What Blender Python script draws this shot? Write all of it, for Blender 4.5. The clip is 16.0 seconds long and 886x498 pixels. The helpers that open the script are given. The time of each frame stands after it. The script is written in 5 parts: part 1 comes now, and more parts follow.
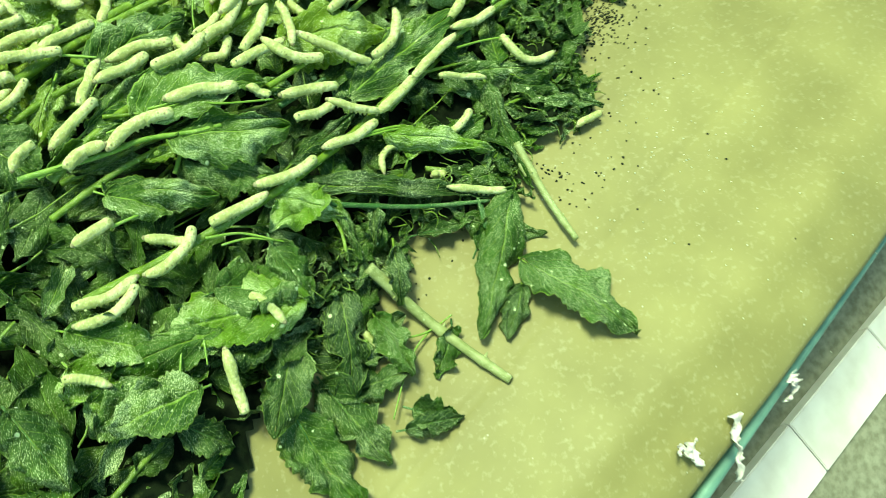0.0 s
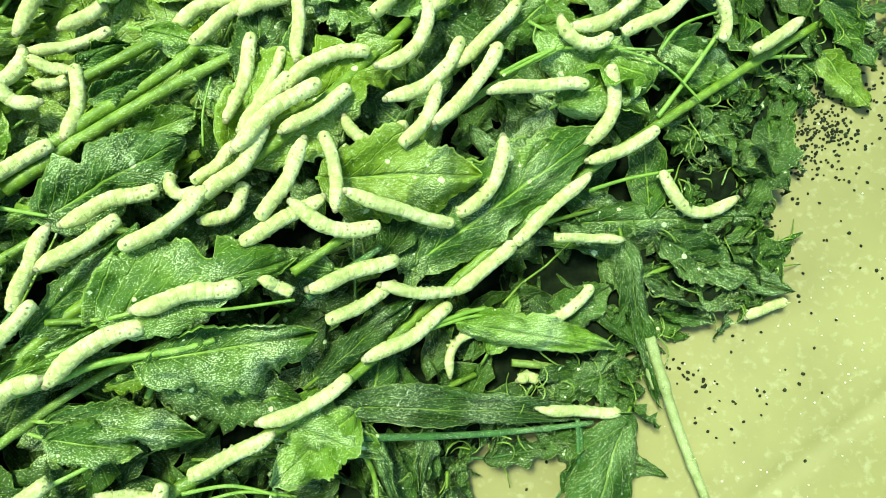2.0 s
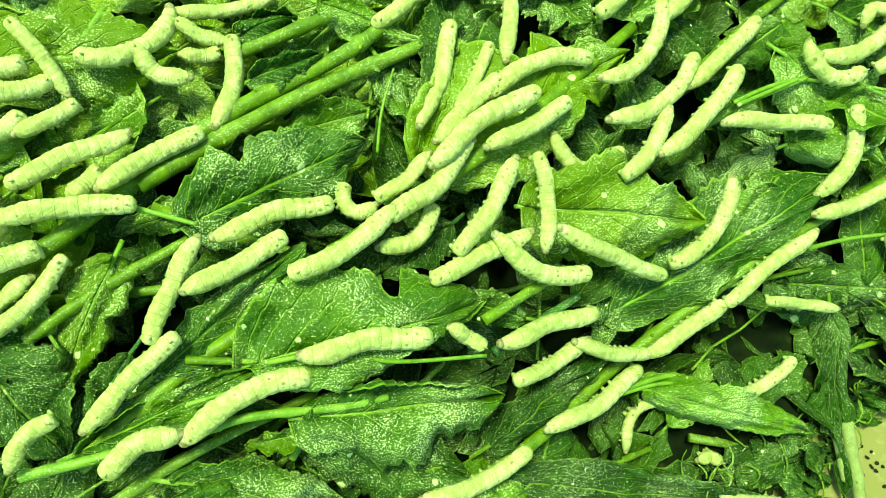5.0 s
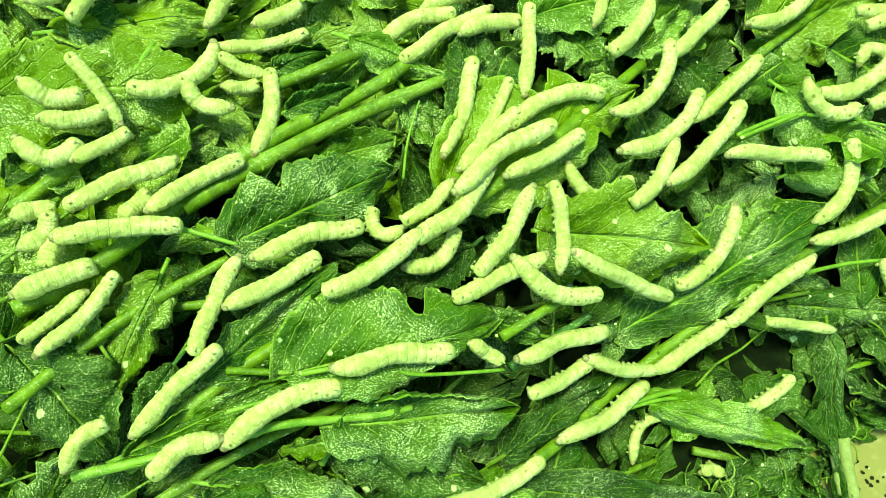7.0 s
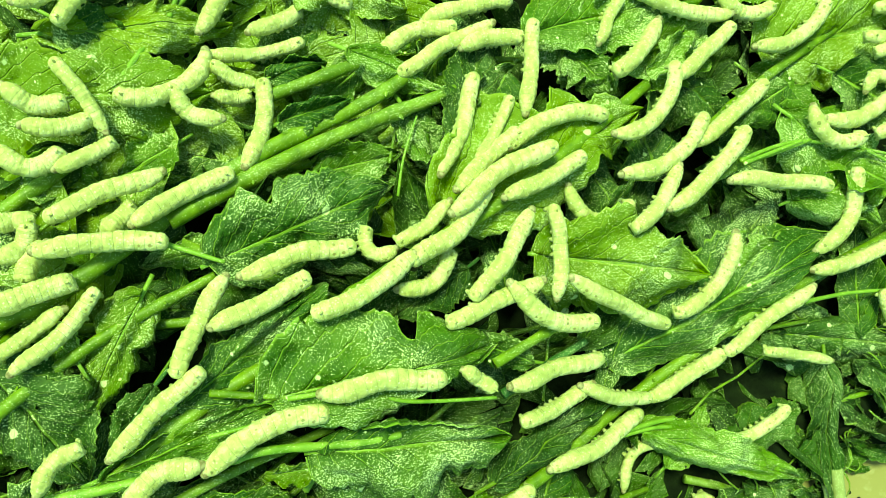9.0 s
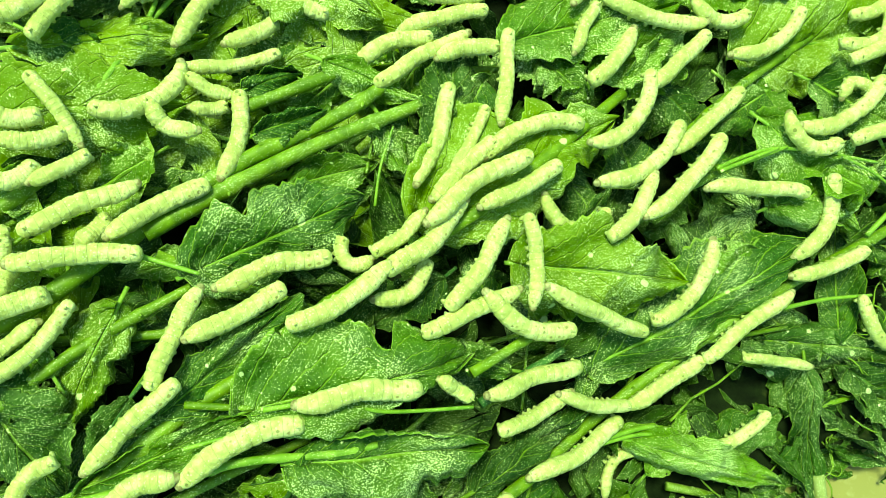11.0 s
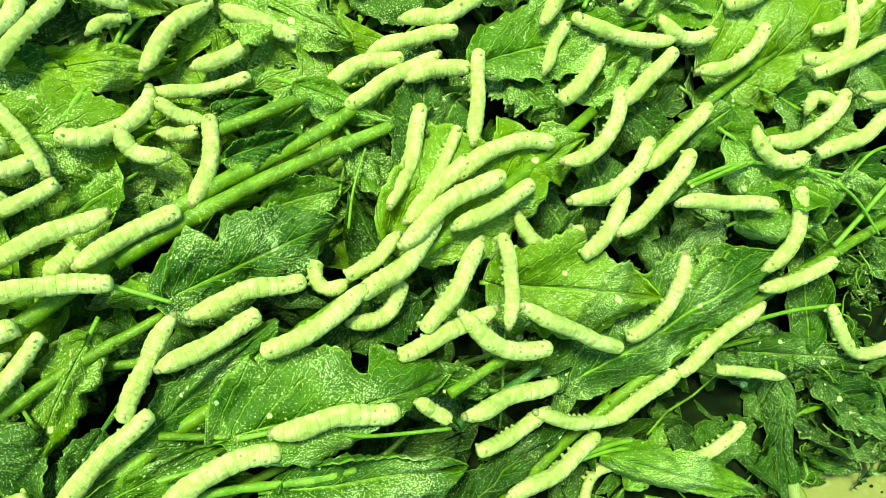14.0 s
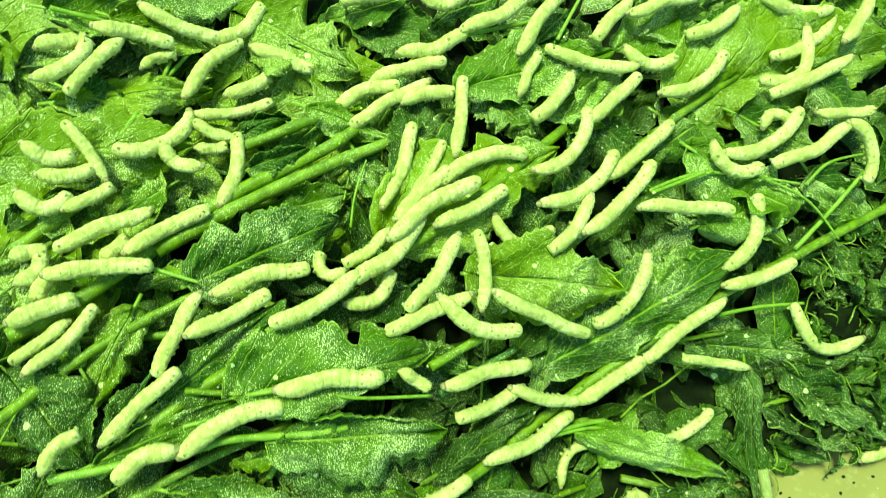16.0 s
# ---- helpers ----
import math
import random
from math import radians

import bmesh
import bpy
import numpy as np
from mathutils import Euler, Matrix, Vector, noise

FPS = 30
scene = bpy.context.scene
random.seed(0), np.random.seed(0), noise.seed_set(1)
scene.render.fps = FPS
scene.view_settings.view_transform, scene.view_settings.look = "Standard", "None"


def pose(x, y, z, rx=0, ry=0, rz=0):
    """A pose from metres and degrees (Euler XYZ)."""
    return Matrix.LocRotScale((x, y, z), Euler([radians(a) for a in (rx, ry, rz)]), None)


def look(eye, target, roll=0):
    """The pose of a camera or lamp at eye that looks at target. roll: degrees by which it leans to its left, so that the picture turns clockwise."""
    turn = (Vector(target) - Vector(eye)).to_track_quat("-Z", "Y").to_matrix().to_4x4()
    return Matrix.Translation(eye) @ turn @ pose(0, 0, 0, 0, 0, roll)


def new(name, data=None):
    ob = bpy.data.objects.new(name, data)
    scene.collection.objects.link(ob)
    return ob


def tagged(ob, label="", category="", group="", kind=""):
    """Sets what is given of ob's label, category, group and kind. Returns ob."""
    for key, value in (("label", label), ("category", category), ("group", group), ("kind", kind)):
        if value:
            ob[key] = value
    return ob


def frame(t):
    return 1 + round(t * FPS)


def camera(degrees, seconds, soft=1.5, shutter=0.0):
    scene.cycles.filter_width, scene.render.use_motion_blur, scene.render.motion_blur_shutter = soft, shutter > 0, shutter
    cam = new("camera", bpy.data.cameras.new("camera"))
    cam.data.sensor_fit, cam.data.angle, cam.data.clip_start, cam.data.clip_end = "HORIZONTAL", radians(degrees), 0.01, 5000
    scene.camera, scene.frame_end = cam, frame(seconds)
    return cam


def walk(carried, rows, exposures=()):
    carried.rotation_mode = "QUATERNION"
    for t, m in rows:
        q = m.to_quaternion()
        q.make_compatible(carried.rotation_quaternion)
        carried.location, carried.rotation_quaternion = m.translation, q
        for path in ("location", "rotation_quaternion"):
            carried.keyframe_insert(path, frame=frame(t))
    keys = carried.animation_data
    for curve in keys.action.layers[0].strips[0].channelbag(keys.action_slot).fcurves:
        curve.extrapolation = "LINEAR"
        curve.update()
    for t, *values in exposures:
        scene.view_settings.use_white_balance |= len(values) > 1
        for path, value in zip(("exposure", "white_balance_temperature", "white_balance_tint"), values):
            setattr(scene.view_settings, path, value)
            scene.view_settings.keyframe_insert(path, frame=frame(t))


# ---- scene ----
from mathutils.bvhtree import BVHTree

cam = camera(59.9, 16.0, soft=0.8, shutter=0.25)
# seconds, eye, target, roll of the hand-held phone
PATH = [
    (0, (-0.1361, -0.4275, 0.7240), (0.0373, -0.3184, 0.3234), 42.06),
    (0.2, (-0.0940, -0.3570, 0.7070), (0.6260, -0.0050, -1.1260), 49.2),
    (0.3, (-0.0660, -0.3560, 0.6810), (0.6770, 0.0010, -1.1420), 47.3),
    (0.5, (-0.0759, -0.3001, 0.6543), (0.1115, -0.2409, 0.2494), 54.91),
    (0.8, (-0.0717, -0.2091, 0.6537), (0.1220, -0.1696, 0.2495), 61.85),
    (1, (-0.0551, -0.2095, 0.6641), (0.1269, -0.1392, 0.2586), 52.54),
    (1.2, (-0.0438, -0.1393, 0.6446), (0.1203, -0.0979, 0.2276), 62.89),
    (1.5, (-0.0132, -0.1105, 0.6101), (0.1096, -0.0775, 0.1785), 64.72),
    (2, (0.0182, -0.0671, 0.5810), (0.1117, -0.0610, 0.1409), 78.24),
    (2.5, (0.0355, -0.0695, 0.5783), (0.1329, -0.0562, 0.1392), 74.27),
    (3, (0.0347, -0.0819, 0.5597), (0.1346, -0.0741, 0.1211), 78.01),
    (3.5, (0.0172, -0.0790, 0.5462), (0.1205, -0.0752, 0.1082), 81.66),
    (4, (-0.0021, -0.0682, 0.5188), (0.1072, -0.0677, 0.0823), 84.76),
    (4.3, (-0.0192, -0.0567, 0.5273), (0.0859, -0.0481, 0.0898), 80.67),
    (4.5, (-0.0495, -0.0483, 0.5256), (0.0656, -0.0301, 0.0909), 77.17),
    (4.7, (-0.0607, -0.0301, 0.5207), (0.0356, -0.0200, 0.0813), 81.38),
    (5, (-0.0932, -0.0223, 0.4642), (0.0193, -0.0241, 0.0285), 88.54),
    (7.5, (-0.1098, -0.0176, 0.4930), (0.0004, -0.0098, 0.0567), 85.10),
    (8, (-0.1094, -0.0206, 0.4841), (0.0011, -0.0187, 0.0479), 88.75),
    (8.5, (-0.1040, -0.0055, 0.4768), (0.0099, -0.0099, 0.0415), 91.69),
    (9, (-0.1102, -0.0035, 0.4767), (0.0075, 0.0002, 0.0424), 88.25),
    (9.5, (-0.1099, -0.0038, 0.4800), (0.0088, 0.0004, 0.0460), 88.15),
    (10, (-0.1045, -0.0020, 0.4795), (0.0174, 0.0035, 0.0463), 87.36),
    (12.5, (-0.0900, -0.0011, 0.4983), (0.0231, 0.0119, 0.0629), 82.65),
    (13, (-0.0807, -0.0051, 0.5132), (0.0370, 0.0174, 0.0795), 77.62),
    (13.5, (-0.0945, -0.0059, 0.4985), (0.0288, 0.0155, 0.0663), 79.21),
    (14, (-0.0986, 0.0066, 0.4810), (0.0342, 0.0173, 0.0512), 83.96),
    (14.5, (-0.0815, 0.0153, 0.4892), (0.0477, 0.0232, 0.0582), 83.75),
    (15, (-0.0828, 0.0165, 0.4908), (0.0480, 0.0300, 0.0604), 81.46),
    (15.5, (-0.0861, 0.0017, 0.5239), (0.0293, 0.0333, 0.0901), 73.34),
    (15.7, (-0.0813, -0.0004, 0.5367), (0.0252, 0.0327, 0.1008), 71.38),
    (16, (-0.0671, -0.0288, 0.5627), (0.0261, 0.0091, 0.1241), 67.28),
]
COOL, WARM, HALF = (0.68, 7300, -31), (0.56, 13500, -65), (0.59, 12300, -59)
EXPOSURES = [(0, 0.55, 8300, -41), (0.6, 0.52, 8500, -42), (1.1, *COOL), (1.2, *WARM), (1.4, *WARM), (1.5, *COOL), (2.2, *COOL), (2.3, *HALF), (2.8, *HALF), (2.9, *COOL), (3.0, *COOL), (3.1, *HALF), (3.2, *HALF), (3.4, *COOL), (4.2, *COOL), (4.3, *WARM), (16, *WARM)]
walk(cam, [(t, look(eye, target, roll)) for t, eye, target, roll in PATH], EXPOSURES)

# ---- light: soft daylight from the open side of the shed ----
world = bpy.data.worlds.new("world")
scene.world = world
world.use_nodes = True
wn, wl = world.node_tree.nodes, world.node_tree.links
sky = wn.new("ShaderNodeTexSky")
sky.sky_type, sky.sun_disc = "NISHITA", False
sky.sun_elevation, sky.sun_rotation = radians(58), radians(-42)
wl.new(sky.outputs[0], wn["Background"].inputs[0])
wn["Background"].inputs[1].default_value = 0.15
sun = new("sun", bpy.data.lights.new("sun", "SUN"))
sun.data.energy, sun.data.angle, sun.data.color = 3.5, radians(14), (1.0, 0.96, 0.88)
sun.matrix_world = look((-0.85, 0.95, 2.05), (0, 0, 0))

rng = random.Random(7)


# ---- materials ----
def material(name, rough=0.6, spec=0.4):
    m = bpy.data.materials.new(name)
    m.use_nodes = True
    b = m.node_tree.nodes["Principled BSDF"]
    b.inputs["Roughness"].default_value = rough
    b.inputs["Specular IOR Level"].default_value = spec
    return m, m.node_tree.nodes, m.node_tree.links, b


def tex(nodes, links, kind, scale, coord="Object", **inputs):
    c = nodes.new("ShaderNodeTexCoord")
    t = nodes.new(kind)
    links.new(c.outputs[coord], t.inputs["Vector"])
    t.inputs["Scale"].default_value = scale
    for key, value in inputs.items():
        t.inputs[key].default_value = value
    return t


def ramp(nodes, links, source, *stops):
    r = nodes.new("ShaderNodeValToRGB")
    e = r.color_ramp.elements
    while len(e) < len(stops):
        e.new(0.5)
    for el, (p, c) in zip(e, stops):
        el.position = p
        el.color = (*c, 1) if len(c) == 3 else c
    links.new(source, r.inputs[0])
    return r.outputs[0]


def mix(nodes, links, fac, a, b, blend="MIX"):
    m = nodes.new("ShaderNodeMix")
    m.data_type, m.blend_type = "RGBA", blend
    for socket, value in ((m.inputs[0], fac), (m.inputs[6], a), (m.inputs[7], b)):
        if isinstance(value, (int, float)):
            socket.default_value = value
        elif isinstance(value, tuple):
            socket.default_value = (*value, 1)
        else:
            links.new(value, socket)
    return m.outputs[2]


def calc(nodes, links, op, a, b=0.0):
    m = nodes.new("ShaderNodeMath")
    m.operation = op
    for socket, value in ((m.inputs[0], a), (m.inputs[1], b)):
        if isinstance(value, (int, float)):
            socket.default_value = value
        else:
            links.new(value, socket)
    return m.outputs[0]


def bump(nodes, links, bsdf, height, strength, distance):
    b = nodes.new("ShaderNodeBump")
    b.inputs["Strength"].default_value, b.inputs["Distance"].default_value = strength, distance
    links.new(height, b.inputs["Height"])
    links.new(b.outputs[0], bsdf.inputs["Normal"])


def dust_mask(n, l, amount):
    """Lime powder: crisp irregular grains in drifts, and scattered larger flecks."""
    drift = tex(n, l, "ShaderNodeTexNoise", 24, Detail=5.0)
    thick = ramp(n, l, drift.outputs[0], (0.40, (0, 0, 0)), (0.64, (1, 1, 1)))
    grain = tex(n, l, "ShaderNodeTexNoise", 1250, Detail=1.0, Roughness=0.6)
    a = ramp(n, l, calc(n, l, "ADD", grain.outputs[0], calc(n, l, "MULTIPLY", thick, 0.17 * amount)), (0.68, (0, 0, 0)), (0.71, (1, 1, 1)))
    crumbs = tex(n, l, "ShaderNodeTexVoronoi", 400, Randomness=1.0)
    size = n.new("ShaderNodeSeparateColor")
    l.new(crumbs.outputs["Color"], size.inputs[0])
    c1 = calc(n, l, "LESS_THAN", crumbs.outputs["Distance"], calc(n, l, "MULTIPLY", calc(n, l, "MULTIPLY", size.outputs[0], size.outputs[0]), 0.13 * amount))
    flecks = tex(n, l, "ShaderNodeTexVoronoi", 120, Randomness=1.0)
    size2 = n.new("ShaderNodeSeparateColor")
    l.new(flecks.outputs["Color"], size2.inputs[0])
    rag_ = calc(n, l, "ADD", flecks.outputs["Distance"], calc(n, l, "MULTIPLY", calc(n, l, "SUBTRACT", grain.outputs[0], 0.5), 0.25))
    c2 = calc(n, l, "LESS_THAN", rag_, calc(n, l, "MULTIPLY", calc(n, l, "POWER", size2.outputs[0], 8.0), 0.30))
    veil = calc(n, l, "MULTIPLY", thick, 0.07 * amount)
    return calc(n, l, "MAXIMUM", veil, calc(n, l, "MAXIMUM", calc(n, l, "MULTIPLY", a, 0.9), calc(n, l, "MULTIPLY", calc(n, l, "MAXIMUM", c1, c2), 0.9)))


def leaf_material(name, dark, light, vein, dust):
    m, n, l, b = material(name, 0.6, 0.28)
    uv = n.new("ShaderNodeUVMap")
    sep = n.new("ShaderNodeSeparateXYZ")
    l.new(uv.outputs[0], sep.inputs[0])
    across = calc(n, l, "ABSOLUTE", calc(n, l, "SUBTRACT", sep.outputs[0], 0.5))
    midrib = ramp(n, l, across, (0.012, (1, 1, 1)), (0.03, (0, 0, 0)))
    slant = calc(n, l, "SUBTRACT", calc(n, l, "MULTIPLY", sep.outputs[1], 7.0), calc(n, l, "MULTIPLY", across, 5.5))
    side = calc(n, l, "ABSOLUTE", calc(n, l, "SUBTRACT", calc(n, l, "FRACT", slant), 0.5))
    sidevein = ramp(n, l, side, (0.025, (1, 1, 1)), (0.07, (0, 0, 0)))
    net = tex(n, l, "ShaderNodeTexVoronoi", 260)
    net.feature = "DISTANCE_TO_EDGE"
    netvein = ramp(n, l, net.outputs["Distance"], (0.0, (1, 1, 1)), (0.12, (0, 0, 0)))
    veins = calc(n, l, "MAXIMUM", midrib, calc(n, l, "MULTIPLY", sidevein, 0.75))
    patch = tex(n, l, "ShaderNodeTexNoise", 30, Detail=4.0)
    info = n.new("ShaderNodeObjectInfo")
    tone = calc(n, l, "ADD", calc(n, l, "MULTIPLY", patch.outputs[0], 0.8), calc(n, l, "MULTIPLY", info.outputs["Random"], 0.35))
    base = ramp(n, l, tone, (0.42, dark), (0.78, light))
    base = mix(n, l, calc(n, l, "MULTIPLY", netvein, 0.12), base, vein)
    base = mix(n, l, calc(n, l, "MULTIPLY", veins, 0.7), base, vein)
    margin = ramp(n, l, across, (0.465, (0, 0, 0)), (0.495, (1, 1, 1)))
    base = mix(n, l, calc(n, l, "MULTIPLY", margin, 0.8), base, vein)
    base = mix(n, l, dust_mask(n, l, dust), base, (0.69, 0.81, 0.47))
    l.new(base, b.inputs["Base Color"])
    pucker = tex(n, l, "ShaderNodeTexNoise", 120, Detail=3.0)
    relief = calc(n, l, "ADD", calc(n, l, "MULTIPLY", patch.outputs[0], 1.5), calc(n, l, "MULTIPLY", pucker.outputs[0], 1.0))
    relief = calc(n, l, "SUBTRACT", relief, calc(n, l, "ADD", calc(n, l, "MULTIPLY", veins, 0.3), calc(n, l, "MULTIPLY", netvein, 0.03)))
    bump(n, l, b, relief, 1.0, 0.0032)
    return m


LEAF = leaf_material("mulberry_green", (0.024, 0.072, 0.005), (0.120, 0.225, 0.010), (0.24, 0.38, 0.05), 0.95)
LEAF_YELLOW = leaf_material("mulberry_yellow_green", (0.085, 0.155, 0.004), (0.205, 0.305, 0.010), (0.32, 0.44, 0.07), 0.75)
LEAF_BROAD = leaf_material("mulberry_pale_green", (0.115, 0.195, 0.008), (0.20, 0.295, 0.014), (0.27, 0.38, 0.06), 0.85)
# dark wilted green, also given to leaves that only lie in shade
LEAF_DARK = leaf_material("mulberry_wilted_shaded", (0.011, 0.038, 0.003), (0.046, 0.112, 0.006), (0.16, 0.25, 0.04), 0.55)
# leaves deep in the bed, with the shade there put into a darker green
LITTER = leaf_material("mulberry_deep_shaded", (0.012, 0.038, 0.003), (0.065, 0.135, 0.007), (0.12, 0.21, 0.03), 0.35)


def stem_material(name, a, b_):
    m, n, l, b = material(name, 0.5, 0.4)
    t = tex(n, l, "ShaderNodeTexNoise", 120, Detail=4.0)
    base = ramp(n, l, t.outputs[0], (0.35, a), (0.65, b_))
    base = mix(n, l, dust_mask(n, l, 0.5), base, (0.69, 0.81, 0.47))
    l.new(base, b.inputs["Base Color"])
    bump(n, l, b, t.outputs[0], 0.4, 0.001)
    return m


STEM = stem_material("green_bark", (0.095, 0.170, 0.012), (0.20, 0.31, 0.028))
STEM_YELLOW = stem_material("petiole_green", (0.15, 0.28, 0.03), (0.27, 0.42, 0.07))
STEM_DARK = stem_material("dark_bark", (0.03, 0.09, 0.02), (0.07, 0.17, 0.04))
STEM_PALE = stem_material("pale_bark", (0.25, 0.29, 0.10), (0.37, 0.41, 0.18))


def worm_material():
    m, n, l, b = material("silkworm_skin", 0.5, 0.35)
    uv = n.new("ShaderNodeUVMap")
    sep = n.new("ShaderNodeSeparateXYZ")
    l.new(uv.outputs[0], sep.inputs[0])
    along, round_ = sep.outputs[0], sep.outputs[1]
    t = tex(n, l, "ShaderNodeTexNoise", 240, Detail=4.0)
    big = tex(n, l, "ShaderNodeTexNoise", 70, Detail=2.0)
    tone = calc(n, l, "ADD", calc(n, l, "MULTIPLY", t.outputs[0], 0.5), calc(n, l, "MULTIPLY", big.outputs[0], 0.5))
    base = ramp(n, l, tone, (0.36, (0.40, 0.44, 0.16)), (0.50, (0.55, 0.59, 0.25)), (0.62, (0.70, 0.73, 0.40)))
    # creases that run round the body
    pack = n.new("ShaderNodeCombineXYZ")
    l.new(calc(n, l, "MULTIPLY", along, 40.0), pack.inputs[0])
    l.new(calc(n, l, "MULTIPLY", calc(n, l, "ABSOLUTE", calc(n, l, "SUBTRACT", round_, 0.25)), 7.0), pack.inputs[1])
    info = n.new("ShaderNodeObjectInfo")
    l.new(calc(n, l, "MULTIPLY", info.outputs["Random"], 40.0), pack.inputs[2])
    crease = n.new("ShaderNodeTexNoise")
    crease.inputs["Scale"].default_value, crease.inputs["Detail"].default_value = 1.0, 2.0
    l.new(pack.outputs[0], crease.inputs["Vector"])
    ring = calc(n, l, "FRACT", calc(n, l, "MULTIPLY", along, 12.0))
    joint = ramp(n, l, calc(n, l, "ABSOLUTE", calc(n, l, "SUBTRACT", ring, 0.5)), (0.455, (0, 0, 0)), (0.492, (1, 1, 1)))
    base = mix(n, l, calc(n, l, "MULTIPLY", joint, 0.36), base, (0.34, 0.38, 0.17))
    base = mix(n, l, ramp(n, l, crease.outputs[0], (0.32, (0.10, 0.10, 0.10)), (0.42, (0, 0, 0))), base, (0.36, 0.40, 0.18))
    # paired marks along the back and the breathing holes along each flank
    dot = None
    for at, size in ((0.17, 0.15), (0.33, 0.15), (0.03, 0.16), (0.47, 0.16)):
        du = calc(n, l, "SUBTRACT", ring, 0.5)
        dv = calc(n, l, "MULTIPLY", calc(n, l, "SUBTRACT", round_, at), 6.0)
        d = calc(n, l, "SQRT", calc(n, l, "ADD", calc(n, l, "MULTIPLY", du, du), calc(n, l, "MULTIPLY", dv, dv)))
        d = calc(n, l, "ADD", d, calc(n, l, "MULTIPLY", calc(n, l, "SUBTRACT", t.outputs[0], 0.5), 0.55))
        s = ramp(n, l, d, (size * 0.55, (1, 1, 1)), (size, (0, 0, 0)))
        dot = s if dot is None else calc(n, l, "MAXIMUM", dot, s)
    gate = tex(n, l, "ShaderNodeTexNoise", 80)
    dot = calc(n, l, "MULTIPLY", dot, ramp(n, l, gate.outputs[0], (0.48, (0, 0, 0)), (0.64, (0.7, 0.7, 0.7))))
    base = mix(n, l, dot, base, (0.20, 0.17, 0.06))
    dust = tex(n, l, "ShaderNodeTexVoronoi", 480, Randomness=1.0)
    base = mix(n, l, calc(n, l, "MULTIPLY", calc(n, l, "LESS_THAN", dust.outputs["Distance"], 0.22), 0.5), base, (0.82, 0.84, 0.68))
    # specks of dirt that stick to the skin
    speck = tex(n, l, "ShaderNodeTexVoronoi", 210, Randomness=1.0)
    pick = n.new("ShaderNodeSeparateColor")
    l.new(speck.outputs["Color"], pick.inputs[0])
    reach = calc(n, l, "MULTIPLY", calc(n, l, "POWER", pick.outputs[0], 5.0), 0.30)
    near = calc(n, l, "ADD", speck.outputs["Distance"], calc(n, l, "MULTIPLY", calc(n, l, "SUBTRACT", t.outputs[0], 0.5), 0.35))
    base = mix(n, l, calc(n, l, "MULTIPLY", calc(n, l, "LESS_THAN", near, reach), 0.75), base, (0.15, 0.17, 0.05))
    l.new(base, b.inputs["Base Color"])
    b.inputs["Subsurface Weight"].default_value = 0.18
    b.inputs["Subsurface Radius"].default_value = (0.004, 0.004, 0.002)
    b.inputs["Subsurface Scale"].default_value = 0.5
    height = calc(n, l, "ADD", calc(n, l, "MULTIPLY", crease.outputs[0], 0.28), calc(n, l, "ADD", calc(n, l, "MULTIPLY", t.outputs[0], 2.2), calc(n, l, "MULTIPLY", joint, -0.30)))
    bump(n, l, b, height, 0.7, 0.0011)
    return m


WORM = worm_material()
m, n, l, b = material("silkworm_head", 0.45, 0.4)
t = tex(n, l, "ShaderNodeTexNoise", 500)
l.new(ramp(n, l, t.outputs[0], (0.35, (0.20, 0.18, 0.08)), (0.65, (0.48, 0.46, 0.28))), b.inputs["Base Color"])
HEAD = m

m, n, l, b = material("plastic_sheet", 0.55, 0.35)
t1 = tex(n, l, "ShaderNodeTexNoise", 9, Detail=5.0)
t2 = tex(n, l, "ShaderNodeTexNoise", 160, Detail=3.0)
base = ramp(n, l, t1.outputs[0], (0.3, (0.225, 0.207, 0.078)), (0.7, (0.325, 0.30, 0.122)))
base = mix(n, l, calc(n, l, "MULTIPLY", ramp(n, l, t2.outputs[0], (0.55, (0, 0, 0)), (0.75, (1, 1, 1))), 0.35), base, (0.50, 0.48, 0.30))
v = tex(n, l, "ShaderNodeTexVoronoi", 55)
g = tex(n, l, "ShaderNodeTexNoise", 14)
fl = calc(n, l, "MULTIPLY", ramp(n, l, v.outputs["Distance"], (0.03, (1, 1, 1)), (0.07, (0, 0, 0))), ramp(n, l, g.outputs[0], (0.5, (0, 0, 0)), (0.6, (1, 1, 1))))
base = mix(n, l, fl, base, (0.66, 0.65, 0.50))
l.new(base, b.inputs["Base Color"])
bump(n, l, b, calc(n, l, "ADD", t1.outputs[0], calc(n, l, "MULTIPLY", t2.outputs[0], 0.15)), 0.25, 0.004)
SHEET = m

m, n, l, b = material("concrete", 0.85, 0.2)
t1 = tex(n, l, "ShaderNodeTexNoise", 7, Detail=8.0)
t2 = tex(n, l, "ShaderNodeTexNoise", 60, Detail=4.0)
base = ramp(n, l, t1.outputs[0], (0.3, (0.17, 0.17, 0.12)), (0.7, (0.30, 0.30, 0.22)))
base = mix(n, l, 0.4, base, ramp(n, l, t2.outputs[0], (0.35, (0.12, 0.12, 0.08)), (0.65, (0.40, 0.40, 0.32))))
l.new(base, b.inputs["Base Color"])
bump(n, l, b, t2.outputs[0], 0.5, 0.004)
CONCRETE = m

m, n, l, b = material("white_marble_tile", 0.3, 0.5)
t1 = tex(n, l, "ShaderNodeTexNoise", 12, Detail=6.0)
l.new(ramp(n, l, t1.outputs[0], (0.3, (0.62, 0.58, 0.55)), (0.6, (0.80, 0.77, 0.75))), b.inputs["Base Color"])
TILE = m

